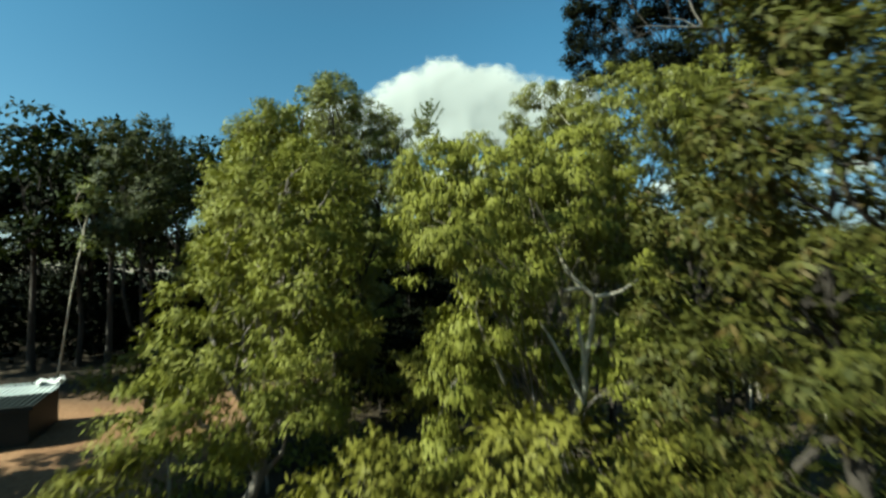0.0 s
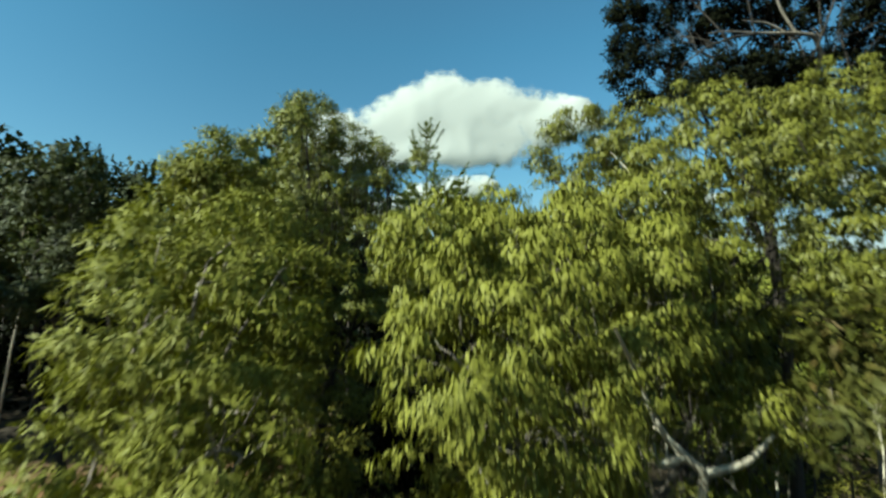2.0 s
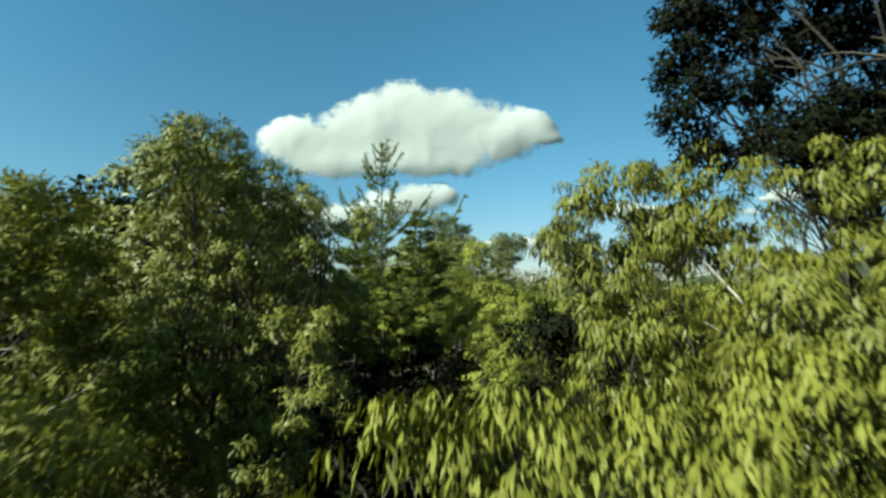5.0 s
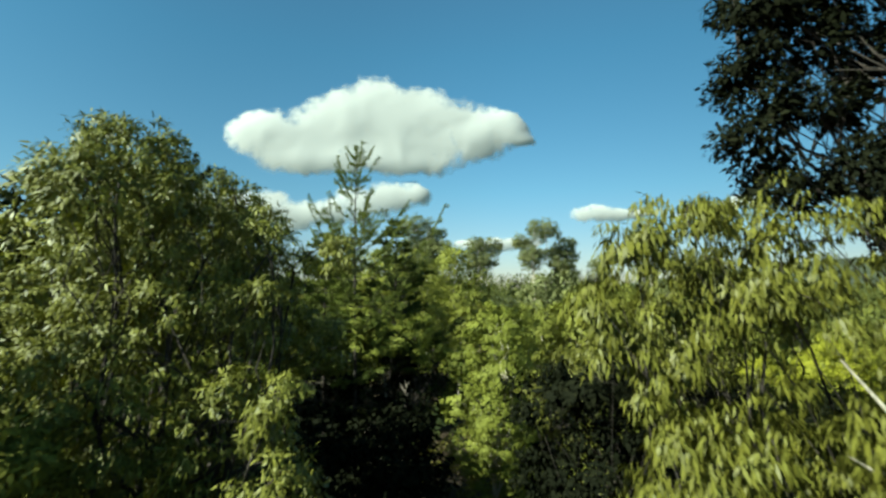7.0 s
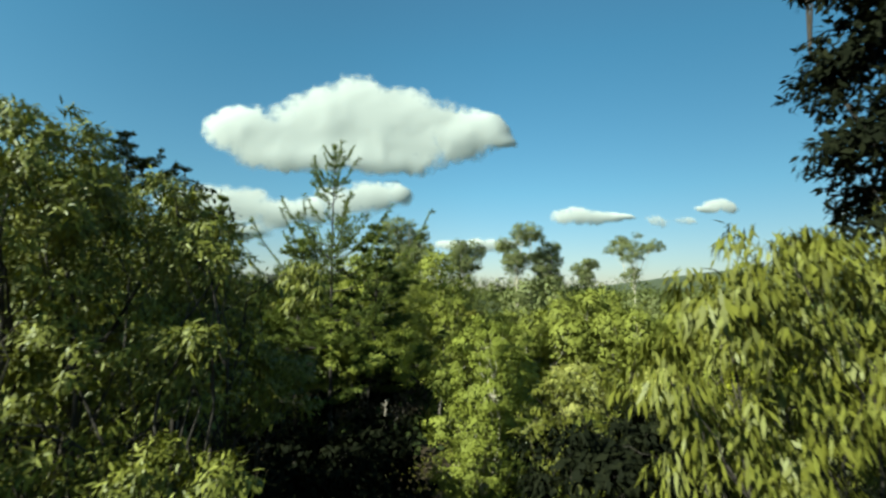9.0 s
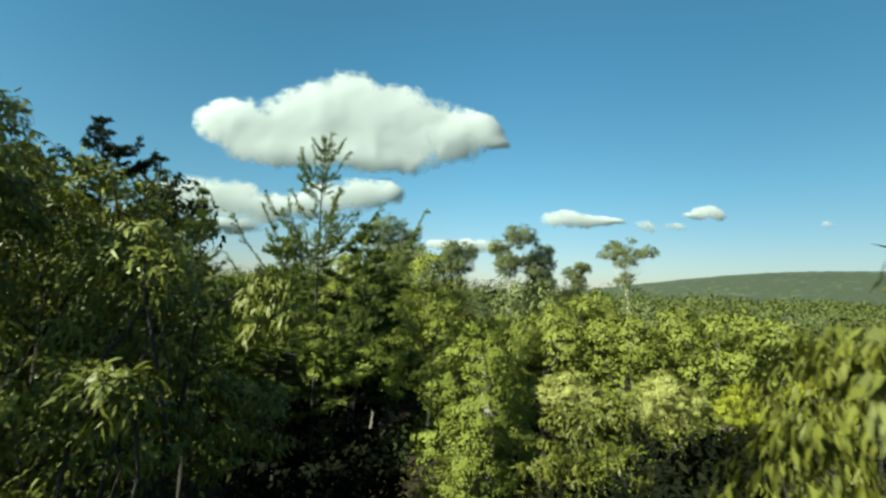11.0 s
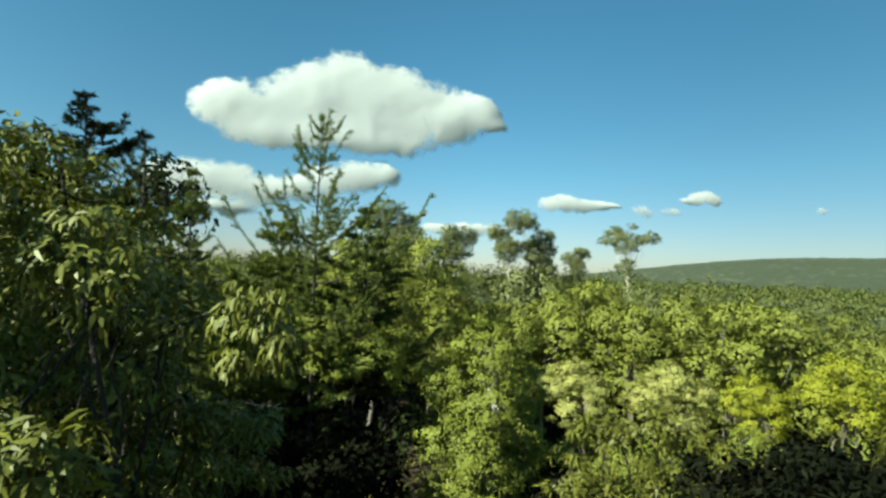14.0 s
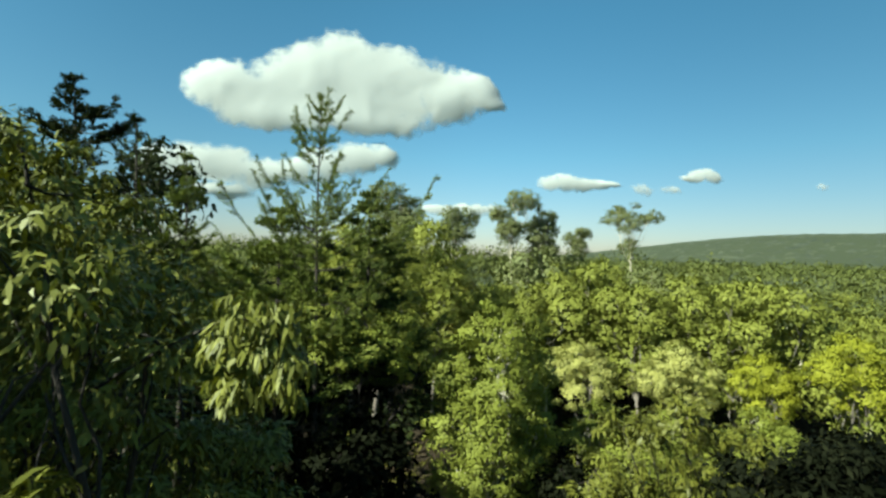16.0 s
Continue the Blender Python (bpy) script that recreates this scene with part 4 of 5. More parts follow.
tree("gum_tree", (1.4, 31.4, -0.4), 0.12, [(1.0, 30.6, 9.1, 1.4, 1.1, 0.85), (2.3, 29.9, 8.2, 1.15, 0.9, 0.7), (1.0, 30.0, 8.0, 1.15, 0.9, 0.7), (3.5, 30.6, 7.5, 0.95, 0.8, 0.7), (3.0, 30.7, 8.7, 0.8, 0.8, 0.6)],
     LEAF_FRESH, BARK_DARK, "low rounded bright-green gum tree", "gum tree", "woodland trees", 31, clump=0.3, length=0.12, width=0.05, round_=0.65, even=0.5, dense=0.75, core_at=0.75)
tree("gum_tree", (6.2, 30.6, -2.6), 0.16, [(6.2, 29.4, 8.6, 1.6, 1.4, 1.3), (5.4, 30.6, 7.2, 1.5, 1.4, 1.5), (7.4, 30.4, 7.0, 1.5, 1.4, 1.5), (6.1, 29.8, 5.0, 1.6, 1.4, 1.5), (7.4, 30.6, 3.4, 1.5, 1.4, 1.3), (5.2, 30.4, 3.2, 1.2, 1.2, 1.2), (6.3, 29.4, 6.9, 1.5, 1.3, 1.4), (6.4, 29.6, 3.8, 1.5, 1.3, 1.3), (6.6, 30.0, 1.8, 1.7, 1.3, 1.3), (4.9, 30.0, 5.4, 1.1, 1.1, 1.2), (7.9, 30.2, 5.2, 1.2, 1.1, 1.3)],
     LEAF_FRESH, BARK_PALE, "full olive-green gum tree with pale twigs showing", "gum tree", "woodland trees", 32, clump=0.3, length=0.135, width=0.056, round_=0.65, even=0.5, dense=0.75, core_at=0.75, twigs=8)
for k, (x, y, top, w, mat, word) in enumerate([(17.0, 42.0, 6.0, 2.5, LEAF_CREAM, "pale cream-yellow"), (21.2, 38.0, 6.4, 2.6, LEAF_CREAM, "pale cream-yellow"), (26.6, 37.2, 6.0, 2.1, LEAF_WATTLE, "bright yellow-green"), (27.2, 32.4, 7.8, 2.2, LEAF_WATTLE, "bright yellow-green")]):
    g = float(ground_z(x, y))
    tree("wattle_tree", (x, y, g), 0.1, [(x, y, top - 1.1, w * 0.62, w * 0.62, 1.0), (x + w * 0.45, y - 0.4, top - 1.9, w * 0.55, w * 0.5, 1.1), (x - w * 0.5, y + 0.2, top - 2.0, w * 0.55, w * 0.5, 1.1),
         (x + 0.2, y - 0.6, top - 3.1, w * 0.75, w * 0.6, 1.2)], mat, BARK_GREY, word + " wattle tree in bloom", "wattle tree", "flowering wattles", 40 + k, clump=0.32, length=0.13, width=0.075, droop=0.1, even=0.5, round_=0.75, dense=0.9, gaps=0.15, core_at=0.75)

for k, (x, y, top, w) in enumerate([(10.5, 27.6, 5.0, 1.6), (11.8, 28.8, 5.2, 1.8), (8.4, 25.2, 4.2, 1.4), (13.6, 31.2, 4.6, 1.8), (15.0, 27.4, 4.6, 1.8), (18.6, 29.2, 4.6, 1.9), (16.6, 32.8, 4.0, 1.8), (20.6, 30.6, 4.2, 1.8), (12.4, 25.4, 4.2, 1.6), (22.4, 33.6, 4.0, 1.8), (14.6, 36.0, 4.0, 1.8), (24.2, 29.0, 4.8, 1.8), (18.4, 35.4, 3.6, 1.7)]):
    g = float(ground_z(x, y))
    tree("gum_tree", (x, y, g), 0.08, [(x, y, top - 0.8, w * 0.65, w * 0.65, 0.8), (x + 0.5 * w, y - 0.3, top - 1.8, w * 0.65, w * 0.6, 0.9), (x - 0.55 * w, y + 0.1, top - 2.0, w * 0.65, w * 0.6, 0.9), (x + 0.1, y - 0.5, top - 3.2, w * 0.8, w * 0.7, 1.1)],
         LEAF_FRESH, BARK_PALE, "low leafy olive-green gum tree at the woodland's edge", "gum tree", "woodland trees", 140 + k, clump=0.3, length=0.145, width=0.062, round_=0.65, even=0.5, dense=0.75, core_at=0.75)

# ---- woodland: a few kinds of tree, each repeated ----
rk = np.random.default_rng(7)
WORDS = ["rounded olive-green gum tree", "narrow yellow-green gum tree", "broad green gum tree", "tall olive-green gum tree", "slim grey-green gum tree", "tall spreading gum tree"]
HEIGHTS = [10.0, 11.0, 9.0, 12.0, 10.5, 13.0]


def woodland_kind(k, grain):
    """One of six woodland trees at the origin, finer leaved where it stands near."""
    h = HEIGHTS[k]
    w = [3.1, 2.6, 3.3, 2.8, 2.5, 3.2][k]
    rl = np.random.default_rng(300 + k)
    lobes = [(0, 0, h - 0.9, w * 0.42, w * 0.42, 0.85)]
    for j in range(9):
        a, u = j * 2.4 + k, j / 8
        r = w * (0.38 + 0.30 * math.sin(math.pi * min(1.0, 0.3 + u))) * rl.uniform(0.75, 1.1)
        q = w * rl.uniform(0.38, 0.54)
        lobes.append((math.cos(a) * r, math.sin(a) * r, h - 1.3 - 5.0 * u + rl.uniform(-0.3, 0.3), q, q, q * rl.uniform(0.85, 1.25)))
    leaf = [dict(clump=0.28, length=0.16, width=0.08, twigs=3, dense=0.68), dict(clump=0.32, length=0.25, width=0.135, twigs=1, dense=0.66), dict(clump=0.36, length=0.32, width=0.17, twigs=1, dense=0.66)][grain]
    return tree("woodland_tree", (0, 0, 0), 0.12 + 0.02 * (k % 3), lobes, [LEAF_WOOD, LEAF_WOOD, LEAF_MID, LEAF_WOOD, LEAF_GREY, LEAF_WOOD][k], [BARK_PALE, BARK_GREY][k % 2], WORDS[k] + " in the woodland",
                "gum tree", "woodland trees", 60 + k, droop=0.5, wild=0.4, gaps=0.05, round_=0.88, even=0.85, cover=0.36, inner=0.4, core_at=0.75, **leaf)


taken = [(-0.3, 30.3, 2.2), (2.6, 34.0, 2.4), (-11.3, 39.8, 2), (-7.4, 34, 2), (1.4, 31.4, 2.8), (6.2, 30.6, 3.2), (17, 42, 3.4), (21.2, 38, 3.4), (26.6, 37.2, 3.4), (27.2, 32.4, 3.4)]
spots = []
for gy_ in np.arange(26, 92, 4.9):
    for gx_ in np.arange(-50, 100, 4.9):
        x, y = gx_ + rk.uniform(-1.7, 1.7), gy_ + rk.uniform(-1.7, 1.7)
        bear, far = math.degrees(math.atan2(x - 0.1, y - 13)), math.hypot(x, y - 13)
        if not (-32 < bear < 60) or far > 60 + 7 * (bear > 18) or far < 19 or any(math.hypot(x - a, y - b) < c for a, b, c in taken):
            continue
        if x < -2 and y < 42 or bear > 17 and far < 37 or -4 < x < 3.5 and y < 33:
            continue
        if rk.random() < 0.10 + (0.35 if bear < 18 else 0.15) * (far > 52):
            continue
        spots.append((x, y, far))
kinds = {}
for x, y, far in spots:
    k, grain = int(rk.integers(0, 6)), int(far > 31) + int(far > 46)
    bear, g = math.degrees(math.atan2(x, y - 13)), float(ground_z(x, y))
    grow = rk.uniform(0.88, 1.08) + 0.09 * float(smooth(14, 27, bear))
    if far > 38:
        grow = min(1.5, max(0.8, (np.interp(bear, (10, 30, 43, 48, 52, 57), (11.2, 11.0, 9.6, 8.6, 8.0, 7.2)) + rk.uniform(-1.2, 0.5) - g) / HEIGHTS[k]))
    m = pose(x, y, g, 0, 0, rk.uniform(0, 360)) @ Matrix.Scale(grow, 4)
    if (k, grain) in kinds:
        copy_thing(kinds[k, grain], m)
    else:
        kinds[k, grain] = woodland_kind(k, grain)
        kinds[k, grain].matrix_basis = m

# ---- emergent trees over the woodland ----
for k, (x, y, top, w) in enumerate([(8.2, 62.8, 17.9, 2.7), (16.4, 71.0, 16.7, 1.8), (23.3, 68.8, 19.0, 2.7), (27.4, 69.2, 16.6, 2.3), (41.4, 69.9, 18.6, 2.8), (46.0, 92.0, 16.5, 2.0)]):
    g = float(ground_z(x, y))
    re_, top, w = np.random.default_rng(130 + k), top + 0.7, w * 1.2
    lobes = [(x, y, top - 0.4, 0.55, 0.55, 0.4)]
    for j in range(18 if k == 0 else 14 if k != 4 else 10):
        u = re_.random()
        a, r = re_.uniform(0, 2 * math.pi), w * (0.45 + 0.5 * math.sin(math.pi * min(1.0, 0.25 + u))) * re_.uniform(0.35, 1.0)
        q = re_.uniform(0.85, 1.4) * (1.4 if k == 0 else 1.1)
        lobes.append((x + r * math.cos(a), y + r * math.sin(a), top - 0.7 - u * w * 1.6, q, q, q * 0.75))
    tree("gum_tree", (x, y, g), 0.16, lobes, LEAF_GREY, BARK_PALE, "tall open-crowned gum tree rising over the woodland", "gum tree", "emergent trees", 80 + k, clump=0.32, dense=0.8,
         length=0.2, width=0.085, droop=0.4, fork=0.72, twigs=4, gaps=0.0 if k != 4 else 0.3, cover=0.38, even=0.5)

# ---- dark stand of trees beyond the clearing ----
# shade among these crowns is put into their dark leaf colours
stand = []
for k in range(2):
    h = [16.2, 15.2][k]
    lobes = [(0, 0, h - 1.3, 1.8, 1.7, 1.3), (1.5, 0.3, h - 2.6, 1.7, 1.6, 1.4), (-1.5, -0.4, h - 2.9, 1.7, 1.6, 1.4), (0.3, 1.3, h - 3.8, 1.8, 1.6, 1.5), (-0.4, -1.3, h - 5.2, 1.7, 1.5, 1.3), (1.2, -0.5, h - 6.6, 1.4, 1.3, 1.1), (-0.9, 0.8, h - 8.0, 1.5, 1.4, 1.2)]
    stand.append(tree("dark_tree", (0, 0, 0), 0.2, lobes, [NEEDLE_DARK, LEAF_DARK_SHADED][k], BARK_DARK, ["tall dark-green gum tree at the clearing's edge", "tall nearly black pine-like tree at the clearing's edge"][k], "tree", "dark stand beyond the clearing",
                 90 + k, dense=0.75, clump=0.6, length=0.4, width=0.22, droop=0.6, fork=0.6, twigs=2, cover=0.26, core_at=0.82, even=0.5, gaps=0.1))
# copies well left of the view are unseen, added to shade the clearing
for n_i, (x, y) in enumerate([(-20.5, 31.5), (-29, 36), (-26, 32.5), (-31, 33), (-17, 33), (-13.5, 36.5), (-35, 34), (-42, 36), (-27, 7.5), (-20.5, 8.0), (-22.8, 9.8), (-24, 4.5), (-26, 1.5), (-29.5, 5), (-36, 21), (-41, 26), (-46, 30), (-30, 9.5), (-33, 25), (-30, 26), (-27.2, 39.5), (-24.5, 34.5), (-33.5, 38), (-21.5, 38), (-16.5, 37), (-13.5, 42), (-38.5, 36.5), (-31, 44), (-25.5, 45), (-18.5, 46), (-37, 47), (-44, 42), (-10, 47), (-36, 31), (-18, 10.5), (-19.5, 12.8), (-16.8, 8.6), (-21.5, 11.2), (-23.2, 7.2), (-20, 5.4), (-18.6, 7.0)]):
    m = pose(x, y, float(ground_z(x, y)), 0, 0, n_i * 77) @ Matrix.Scale([1.02, 0.95, 1.08][n_i % 3], 4)
    if n_i < 2:
        stand[n_i].matrix_basis = m
    else:
        copy_thing(stand[n_i % 2], m)

tree("gum_tree", (-19.9, 26.2, -0.5), 0.06, [(-18.7, 26.6, 9.4, 0.6, 0.6, 0.4), (-18.2, 26.6, 7.6, 0.55, 0.55, 0.3), (-18.2, 26.5, 10.7, 0.7, 0.7, 0.5)], LEAF_GREY, BARK_PALE,
     "slender leaning gum tree with a pale thin trunk", "gum tree", "", 99, clump=0.4, length=0.25, width=0.1, fork=0.85, lean=(0.3, 0.1))

# ---- undergrowth, distant canopy and the woods on the far hill: too many to count ----
ru = np.random.default_rng(17)


def scatter(name, spots, size, high, per, length, width, mat, label, lift=0.5):
    """Low domes of foliage at many spots, as one object."""
    n = len(spots)
    idx = np.repeat(np.arange(n), per)
    d = unit(ru.normal(0, 1, (len(idx), 3)) + np.array([0, 0, lift]))
    d[:, 2] = np.abs(d[:, 2])
    sz = (size * ru.uniform(0.6, 1.3, n))[idx][:, None]
    r = ru.uniform(0.75, 1.0, (len(idx), 1))
    at = spots[idx] + d * r * sz * np.array([1, 1, high])
    way = unit(ru.normal(0, 0.7, (len(idx), 3)) + np.array([0, 0, -0.25]))
    v, f, nor = leaves(ru, at, way, length, width, False, d, 0.7)
    return tagged(new(name, mesh_from(name, v, f, mat, True, nor)), label, name.replace("_", " "), kind="stuff")


def field(n, near, far, lo, hi):
    r = np.sqrt(ru.uniform(near ** 2, far ** 2, n))
    a = np.radians(ru.uniform(lo, hi, n))
    x, y = np.sin(a) * r, 13 + np.cos(a) * r
    return x, y


ux, uy = ru.uniform(-8, 30, 1000), ru.uniform(5, 48, 1000)
keep = ~((ux > -3) & (ux < 5) & (uy > 17) & (uy < 27)) & (np.hypot(ux - 1, uy - 7) > 1.5) & ~((ux > 7) & (uy > 15) & (uy < 33))
ux, uy = ux[keep], uy[keep]
scatter("undergrowth", np.stack([ux, uy, ground_z(ux, uy) - 0.1], -1), 0.9, 0.9, 44, 0.30, 0.11, LEAF_MID, "low green scrub and saplings under the trees")
# scrub coloured dark so that gaps between crowns look shaded
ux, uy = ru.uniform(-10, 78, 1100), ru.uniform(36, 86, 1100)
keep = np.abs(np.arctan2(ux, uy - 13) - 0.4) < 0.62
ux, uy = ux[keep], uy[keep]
scatter("woodland_undergrowth", np.stack([ux, uy, ground_z(ux, uy) + 0.3], -1), 1.8, 1.3, 22, 0.6, 0.3, NEEDLE_DARK, "dark scrub standing in for shade between the woodland trees")
# near-black scrub: the stand's inner shade as leaf colour
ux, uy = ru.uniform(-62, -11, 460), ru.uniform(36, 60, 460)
scatter("dark_understorey", np.stack([ux, uy, ground_z(ux, uy) - 0.2], -1), 2.4, 2.6, 46, 0.7, 0.4, LEAF_DARK_SHADED, "near-black scrub standing in for shade inside the stand")
cx, cy = field(560, 50, 95, -36, 64)
cx2, cy2 = field(1300, 90, 320, -45, 68)
scatter("woodland_canopy", np.stack([cx, cy, ground_z(cx, cy) + ru.uniform(3.2, 8.2, len(cx))], -1), 2.5, 1.15, 150, 0.35, 0.19, LEAF_FAR, "dense olive-green crowns filling the woodland")
scatter("distant_canopy", np.stack([cx2, cy2, ground_z(cx2, cy2) + ru.uniform(6.5, 10.0, len(cx2))], -1), 3.0, 0.95, 80, 0.65, 0.36, LEAF_FAR, "dense olive-green crowns of the distant woodland")
hr, ha = np.meshgrid(np.geomspace(300, 2300, 110), np.radians(np.linspace(-55, 88, 320)), indexing="ij")
hx, hy = np.sin(ha) * hr, 13 + np.cos(ha) * hr
hz = ground_z(hx, hy) - 1 + ru.uniform(-3.0, 3.0, hx.shape) * np.clip(900 / hr, 0.5, 1.6)
ii, jj = np.meshgrid(np.arange(109), np.arange(319), indexing="ij")
hf = np.stack([ii * 320 + jj, ii * 320 + jj + 1, (ii + 1) * 320 + jj + 1, (ii + 1) * 320 + jj], -1).reshape(-1, 4)
tagged(new("far_woods", mesh_from("far_woods", np.stack([hx, hy, hz], -1), hf, HILL_WOOD, True)), "dark green woods covering the far hill", "woods", kind="stuff")


# ---- shed at the clearing ----
def box(bm, lo, hi, bevel=0.01):
    """A box with slightly rounded edges, added to bm."""
    size = Vector(hi) - Vector(lo)
    made = bmesh.ops.create_cube(bm, size=1.0, matrix=Matrix.Translation((Vector(lo) + Vector(hi)) / 2) @ Matrix.Diagonal((*size, 1)))
    edges = list({e for v in made["verts"] for e in v.link_edges})
    if bevel:
        bmesh.ops.bevel(bm, geom=edges, offset=bevel, segments=1, affect="EDGES")


def part(name, bm, mat, parent, label=""):
    me = bpy.data.meshes.new(name)
    bm.to_mesh(me)
    bm.free()
    me.materials.append(mat)
    return child(name, me, parent, label)


WALL_GREEN = rough_material("dark_green_sheet", [(0.3, (0.005, 0.008, 0.007)), (0.6, (0.009, 0.013, 0.011))], 1.0, 30, 0.1, 0.6)
ROOF_PALE = rough_material("weathered_pale_roof", [(0.3, (0.36, 0.39, 0.37)), (0.6, (0.50, 0.53, 0.50))], 0.8, 12, 0.1, 0.55)
PLASTIC_WHITE = rough_material("white_plastic", [(0.3, (0.55, 0.55, 0.52)), (0.7, (0.72, 0.72, 0.68))], 2.0, 20, 0.05, 0.5)
shed = tagged(new("shed"), "low dark-green shed with a pale weathered roof", "shed")
shed.matrix_basis = pose(-14.9, 18.5, -0.65, 0, 0, 22)
for name_, lo, hi in (("wall", (-7.0, 0, 0), (0, 0.12, 1.75)), ("wall", (-7.0, 3.3, 0), (0, 3.42, 1.95)), ("wall", (-0.12, 0.12, 0), (0, 3.3, 1.72)), ("wall", (-7.0, 0.12, 0), (-6.88, 3.3, 1.72))):
    bm = bmesh.new()
    box(bm, lo, hi)
    part(name_, bm, WALL_GREEN, shed)


def ribbed(y0, y1, mat, label):
    """A ribbed roof sheet between two distances from the front wall, falling to the front."""
    n = 190
    x = np.linspace(-7.2, 0.2, n)
    rib = 0.018 * np.clip(np.sin(x / 0.2 * 2 * np.pi) * 2, -1, 1)
    rows = []
    for y in (y0, y1):
        z = 1.80 + (y + 0.25) * 0.035
        rows += [np.stack([x, np.full(n, y), z + rib], -1), np.stack([x, np.full(n, y), z + rib - 0.012], -1)]
    v = np.concatenate([rows[0], rows[2], rows[3], rows[1]])
    i = np.arange(n - 1)
    f = np.concatenate([np.stack([a * n + i, a * n + i + 1, (a + 1) % 4 * n + i + 1, (a + 1) % 4 * n + i], -1) for a in range(4)])
    return child("roof_sheet", mesh_from("roof_sheet", v, f, mat, False), shed, label)


ribbed(-0.25, 1.6, WALL_GREEN, "dark green ribbed roof sheet")
ribbed(1.604, 3.7, ROOF_PALE, "pale weathered ribbed roof sheet")
bm = bmesh.new()
box(bm, (-7.2, -0.30, 1.62), (0.2, -0.255, 1.80), 0.01)
part("gutter", bm, WALL_GREEN, shed, "dark green gutter")

# ---- crumpled white plastic sheet lying on the shed roof ----
rs = np.random.default_rng(33)
su, sv = np.meshgrid(np.linspace(-0.5, 0.5, 15), np.linspace(-0.35, 0.35, 11), indexing="ij")
sz = 0.10 * np.sin(su * 9 + 1) * np.cos(sv * 11) + 0.10 + rs.normal(0, 0.02, su.shape)
si, sj = np.meshgrid(np.arange(14), np.arange(10), indexing="ij")
sf = np.stack([si * 11 + sj, (si + 1) * 11 + sj, (si + 1) * 11 + sj + 1, si * 11 + sj + 1], -1).reshape(-1, 4)
sheet = new("plastic_sheet", mesh_from("plastic_sheet", np.stack([su, sv, np.clip(sz, 0.005, 1)], -1), sf, PLASTIC_WHITE))
sheet.matrix_basis = shed.matrix_basis @ pose(-0.25, 3.2, 1.945, 2, 0, 15)
tagged(sheet, "crumpled white plastic sheet on the shed roof", "plastic sheet")

# ---- clouds ----
def lattice_noise(rng, x, z, cell):
    """Smooth random field with features of one size."""
    g = rng.uniform(-1, 1, (96, 96))
    u, v = x / cell + 40.3, z / cell + 40.7
    i, j = np.floor(u).astype(int), np.floor(v).astype(int)
    a, b = u - i, v - j
    a, b = a * a * (3 - 2 * a), b * b * (3 - 2 * b)
    i, j = i % 95, j % 95
    return (g[i, j] * (1 - a) + g[i + 1, j] * a) * (1 - b) + (g[i, j + 1] * (1 - a) + g[i + 1, j + 1] * a) * b


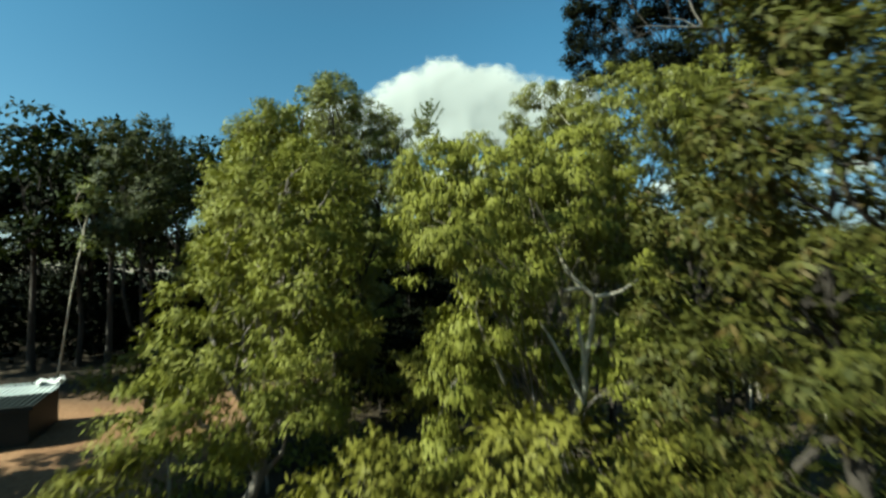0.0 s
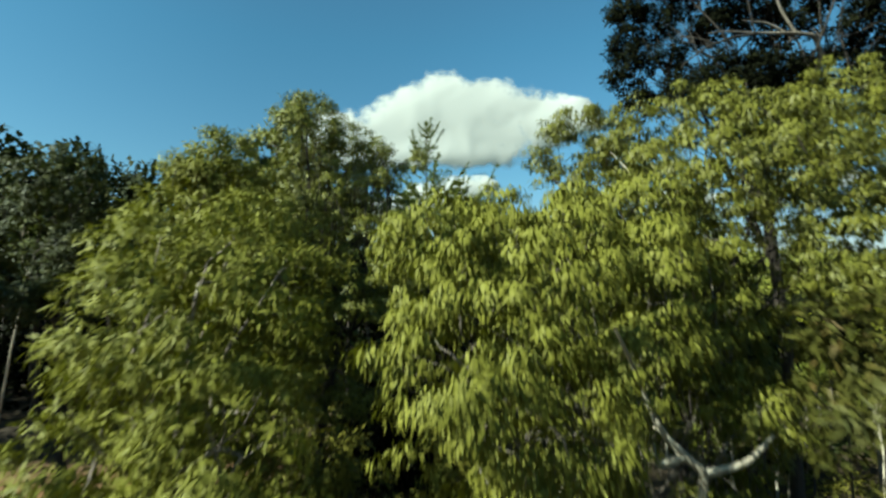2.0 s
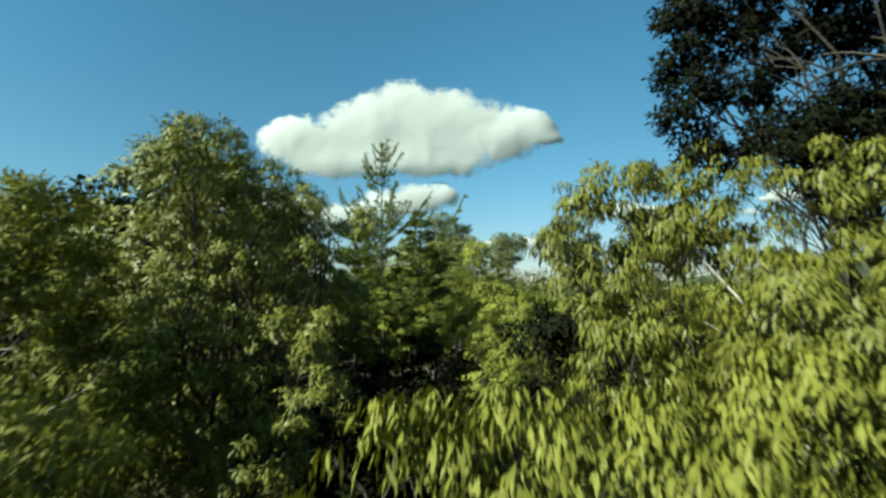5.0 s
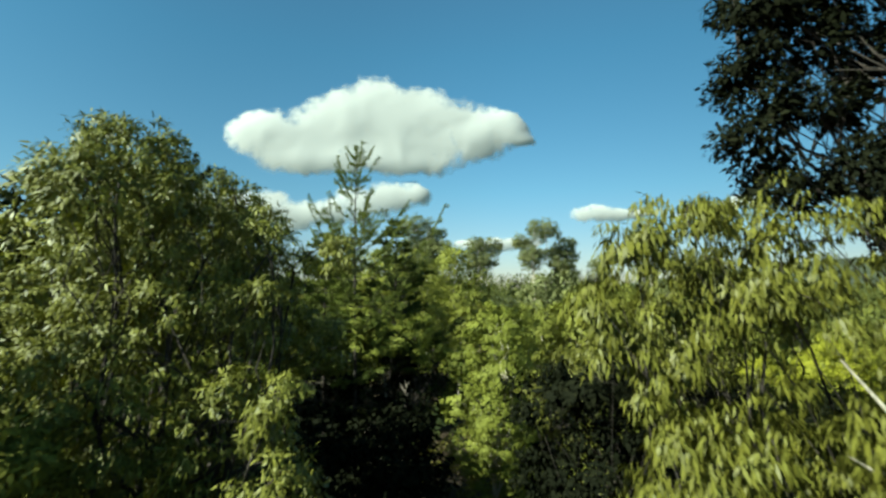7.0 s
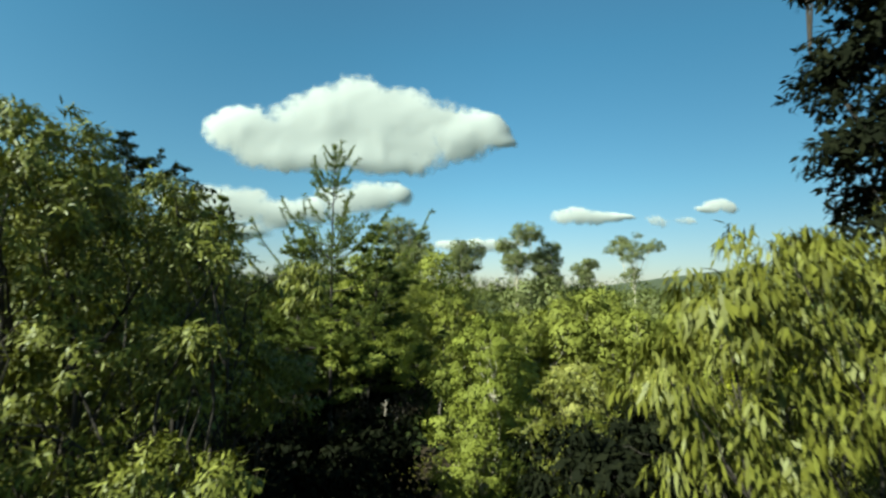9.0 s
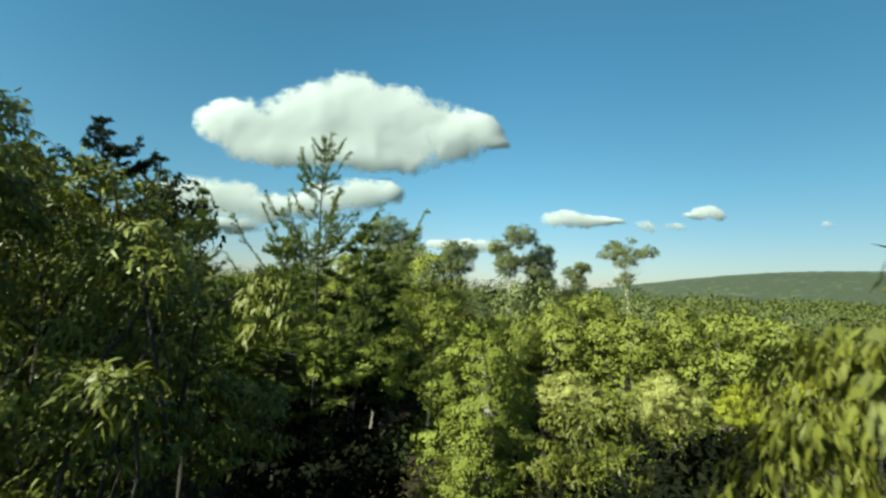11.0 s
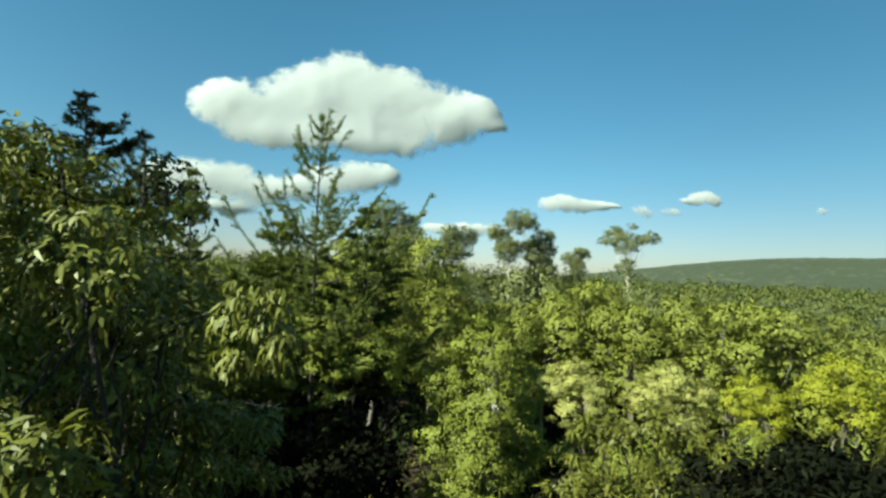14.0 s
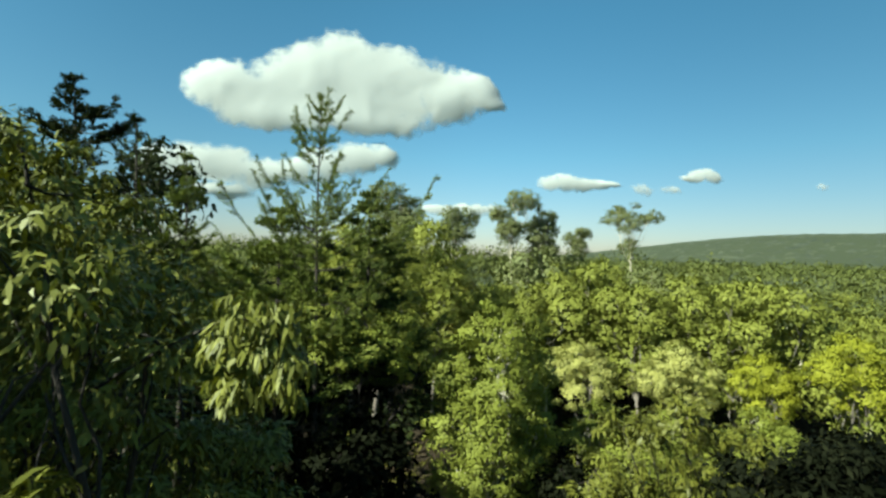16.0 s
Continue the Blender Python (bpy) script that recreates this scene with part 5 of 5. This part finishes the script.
def cloud(name, lumps, label, seed, depth=2400.0, step=7.0, thin=0.0, puff=1.0):
    """A heap cloud far off: the swelling front of a body of a few lumps (x, z, half width, half height), billowed at several sizes, thinning to its edges."""
    rng = np.random.default_rng(seed)
    l = np.array(lumps, float)
    lo = (l[:, :2] - l[:, 2:] * 1.6).min(0)
    hi = (l[:, :2] + l[:, 2:] * 1.6).max(0)
    gx, gz = np.meshgrid(np.arange(lo[0], hi[0], step), np.arange(lo[1], hi[1], step), indexing="ij")
    wx = gx + puff * (16 * lattice_noise(rng, gx, gz, 90) + 7 * lattice_noise(rng, gx, gz, 36))
    wz = gz + puff * (14 * lattice_noise(rng, gx, gz, 80) + 6 * lattice_noise(rng, gx, gz, 33))
    q = np.stack([1 - ((wx - a) / w) ** 2 - ((wz - b) / h) ** 2 for a, b, w, h in l])
    dens = np.log(np.exp(np.clip(q, -8, 1) * 6).sum(0)) / 6
    bill = sum(s * (1.6 * np.abs(lattice_noise(rng, wx, wz, c * puff)) - 0.45) for s, c in ((0.26, 130), (0.26, 66), (0.20, 34), (0.10, 17)))
    calm = np.stack([1 - ((gx - a) / (w * 1.2)) ** 2 - ((gz - b) / (h * 1.2)) ** 2 for a, b, w, h in l])
    heap = np.clip(np.log(np.exp(np.clip(calm, -8, 1) * 1.8).sum(0)) / 1.8 + 0.35, 0, None) ** 0.9
    dens = dens - bill * 0.7 - thin
    scale = float(np.median(l[:, 3]))
    relief = sum(s * lattice_noise(rng, wx, wz, c * puff) for s, c in ((0.6, 240), (0.42, 120), (0.12, 60)))
    front = depth - (heap * 0.34 + relief * np.clip(heap, 0, 1) * 0.065) * scale
    verts = np.stack([gx, front, gz], -1).reshape(-1, 3)
    a, b = gx.shape
    i, j = np.meshgrid(np.arange(a - 1), np.arange(b - 1), indexing="ij")
    f = np.stack([i * b + j, (i + 1) * b + j, (i + 1) * b + j + 1, i * b + j + 1], -1).reshape(-1, 4)
    flat = dens.reshape(-1)
    f = f[(flat[f] > -0.45).any(1)]
    used, inv = np.unique(f, return_inverse=True)
    me = mesh_from(name, verts[used], inv.reshape(f.shape), CLOUD)
    at = me.attributes.new("thickness", "FLOAT", "POINT")
    at.data.foreach_set("value", flat[used].astype(np.float32))
    return tagged(new(name, me), label, "cloud", "clouds")


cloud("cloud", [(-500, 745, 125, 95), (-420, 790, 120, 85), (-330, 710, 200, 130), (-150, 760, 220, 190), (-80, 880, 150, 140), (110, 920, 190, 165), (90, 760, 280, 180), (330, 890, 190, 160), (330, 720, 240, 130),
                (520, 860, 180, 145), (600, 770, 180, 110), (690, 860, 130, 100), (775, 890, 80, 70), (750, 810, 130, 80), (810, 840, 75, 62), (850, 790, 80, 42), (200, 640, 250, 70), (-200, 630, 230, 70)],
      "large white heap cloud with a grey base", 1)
cloud("cloud", [(-680, 400, 120, 85), (-560, 410, 140, 95), (-420, 400, 150, 95), (-280, 370, 140, 75), (-130, 390, 130, 70), (0, 430, 120, 95), (110, 460, 110, 100), (220, 480, 100, 85), (310, 490, 70, 60), (-450, 280, 150, 40)], "low white cloud behind the pine tree", 2, thin=0.1)
cloud("cloud", [(1200, 415, 85, 48), (1290, 428, 100, 52), (1390, 424, 110, 46), (1480, 425, 100, 32), (1560, 432, 90, 20)], "small flat white cloud over the woodland", 3, step=4.0, puff=0.5, thin=0.12)
cloud("cloud", [(2140, 515, 80, 44), (2200, 525, 95, 52), (2275, 515, 75, 40), (2080, 500, 60, 22)], "small white cloud over the hill", 4, step=4.0, puff=0.5, thin=0.15)
cloud("cloud", [(600, 240, 130, 34), (760, 250, 150, 36), (890, 262, 80, 30)], "thin low cloud above the tree tops", 5, step=4.0, puff=0.5, thin=0.2)
cloud("cloud", [(1780, 415, 120, 46), (1960, 425, 110, 34)], "faint wisp of cloud beside a small cloud", 6, step=4.0, thin=0.6, puff=0.6)
cloud("cloud", [(3110, 515, 90, 40)], "faint small wisp of cloud over the hill", 7, step=4.0, thin=0.78, puff=0.5)
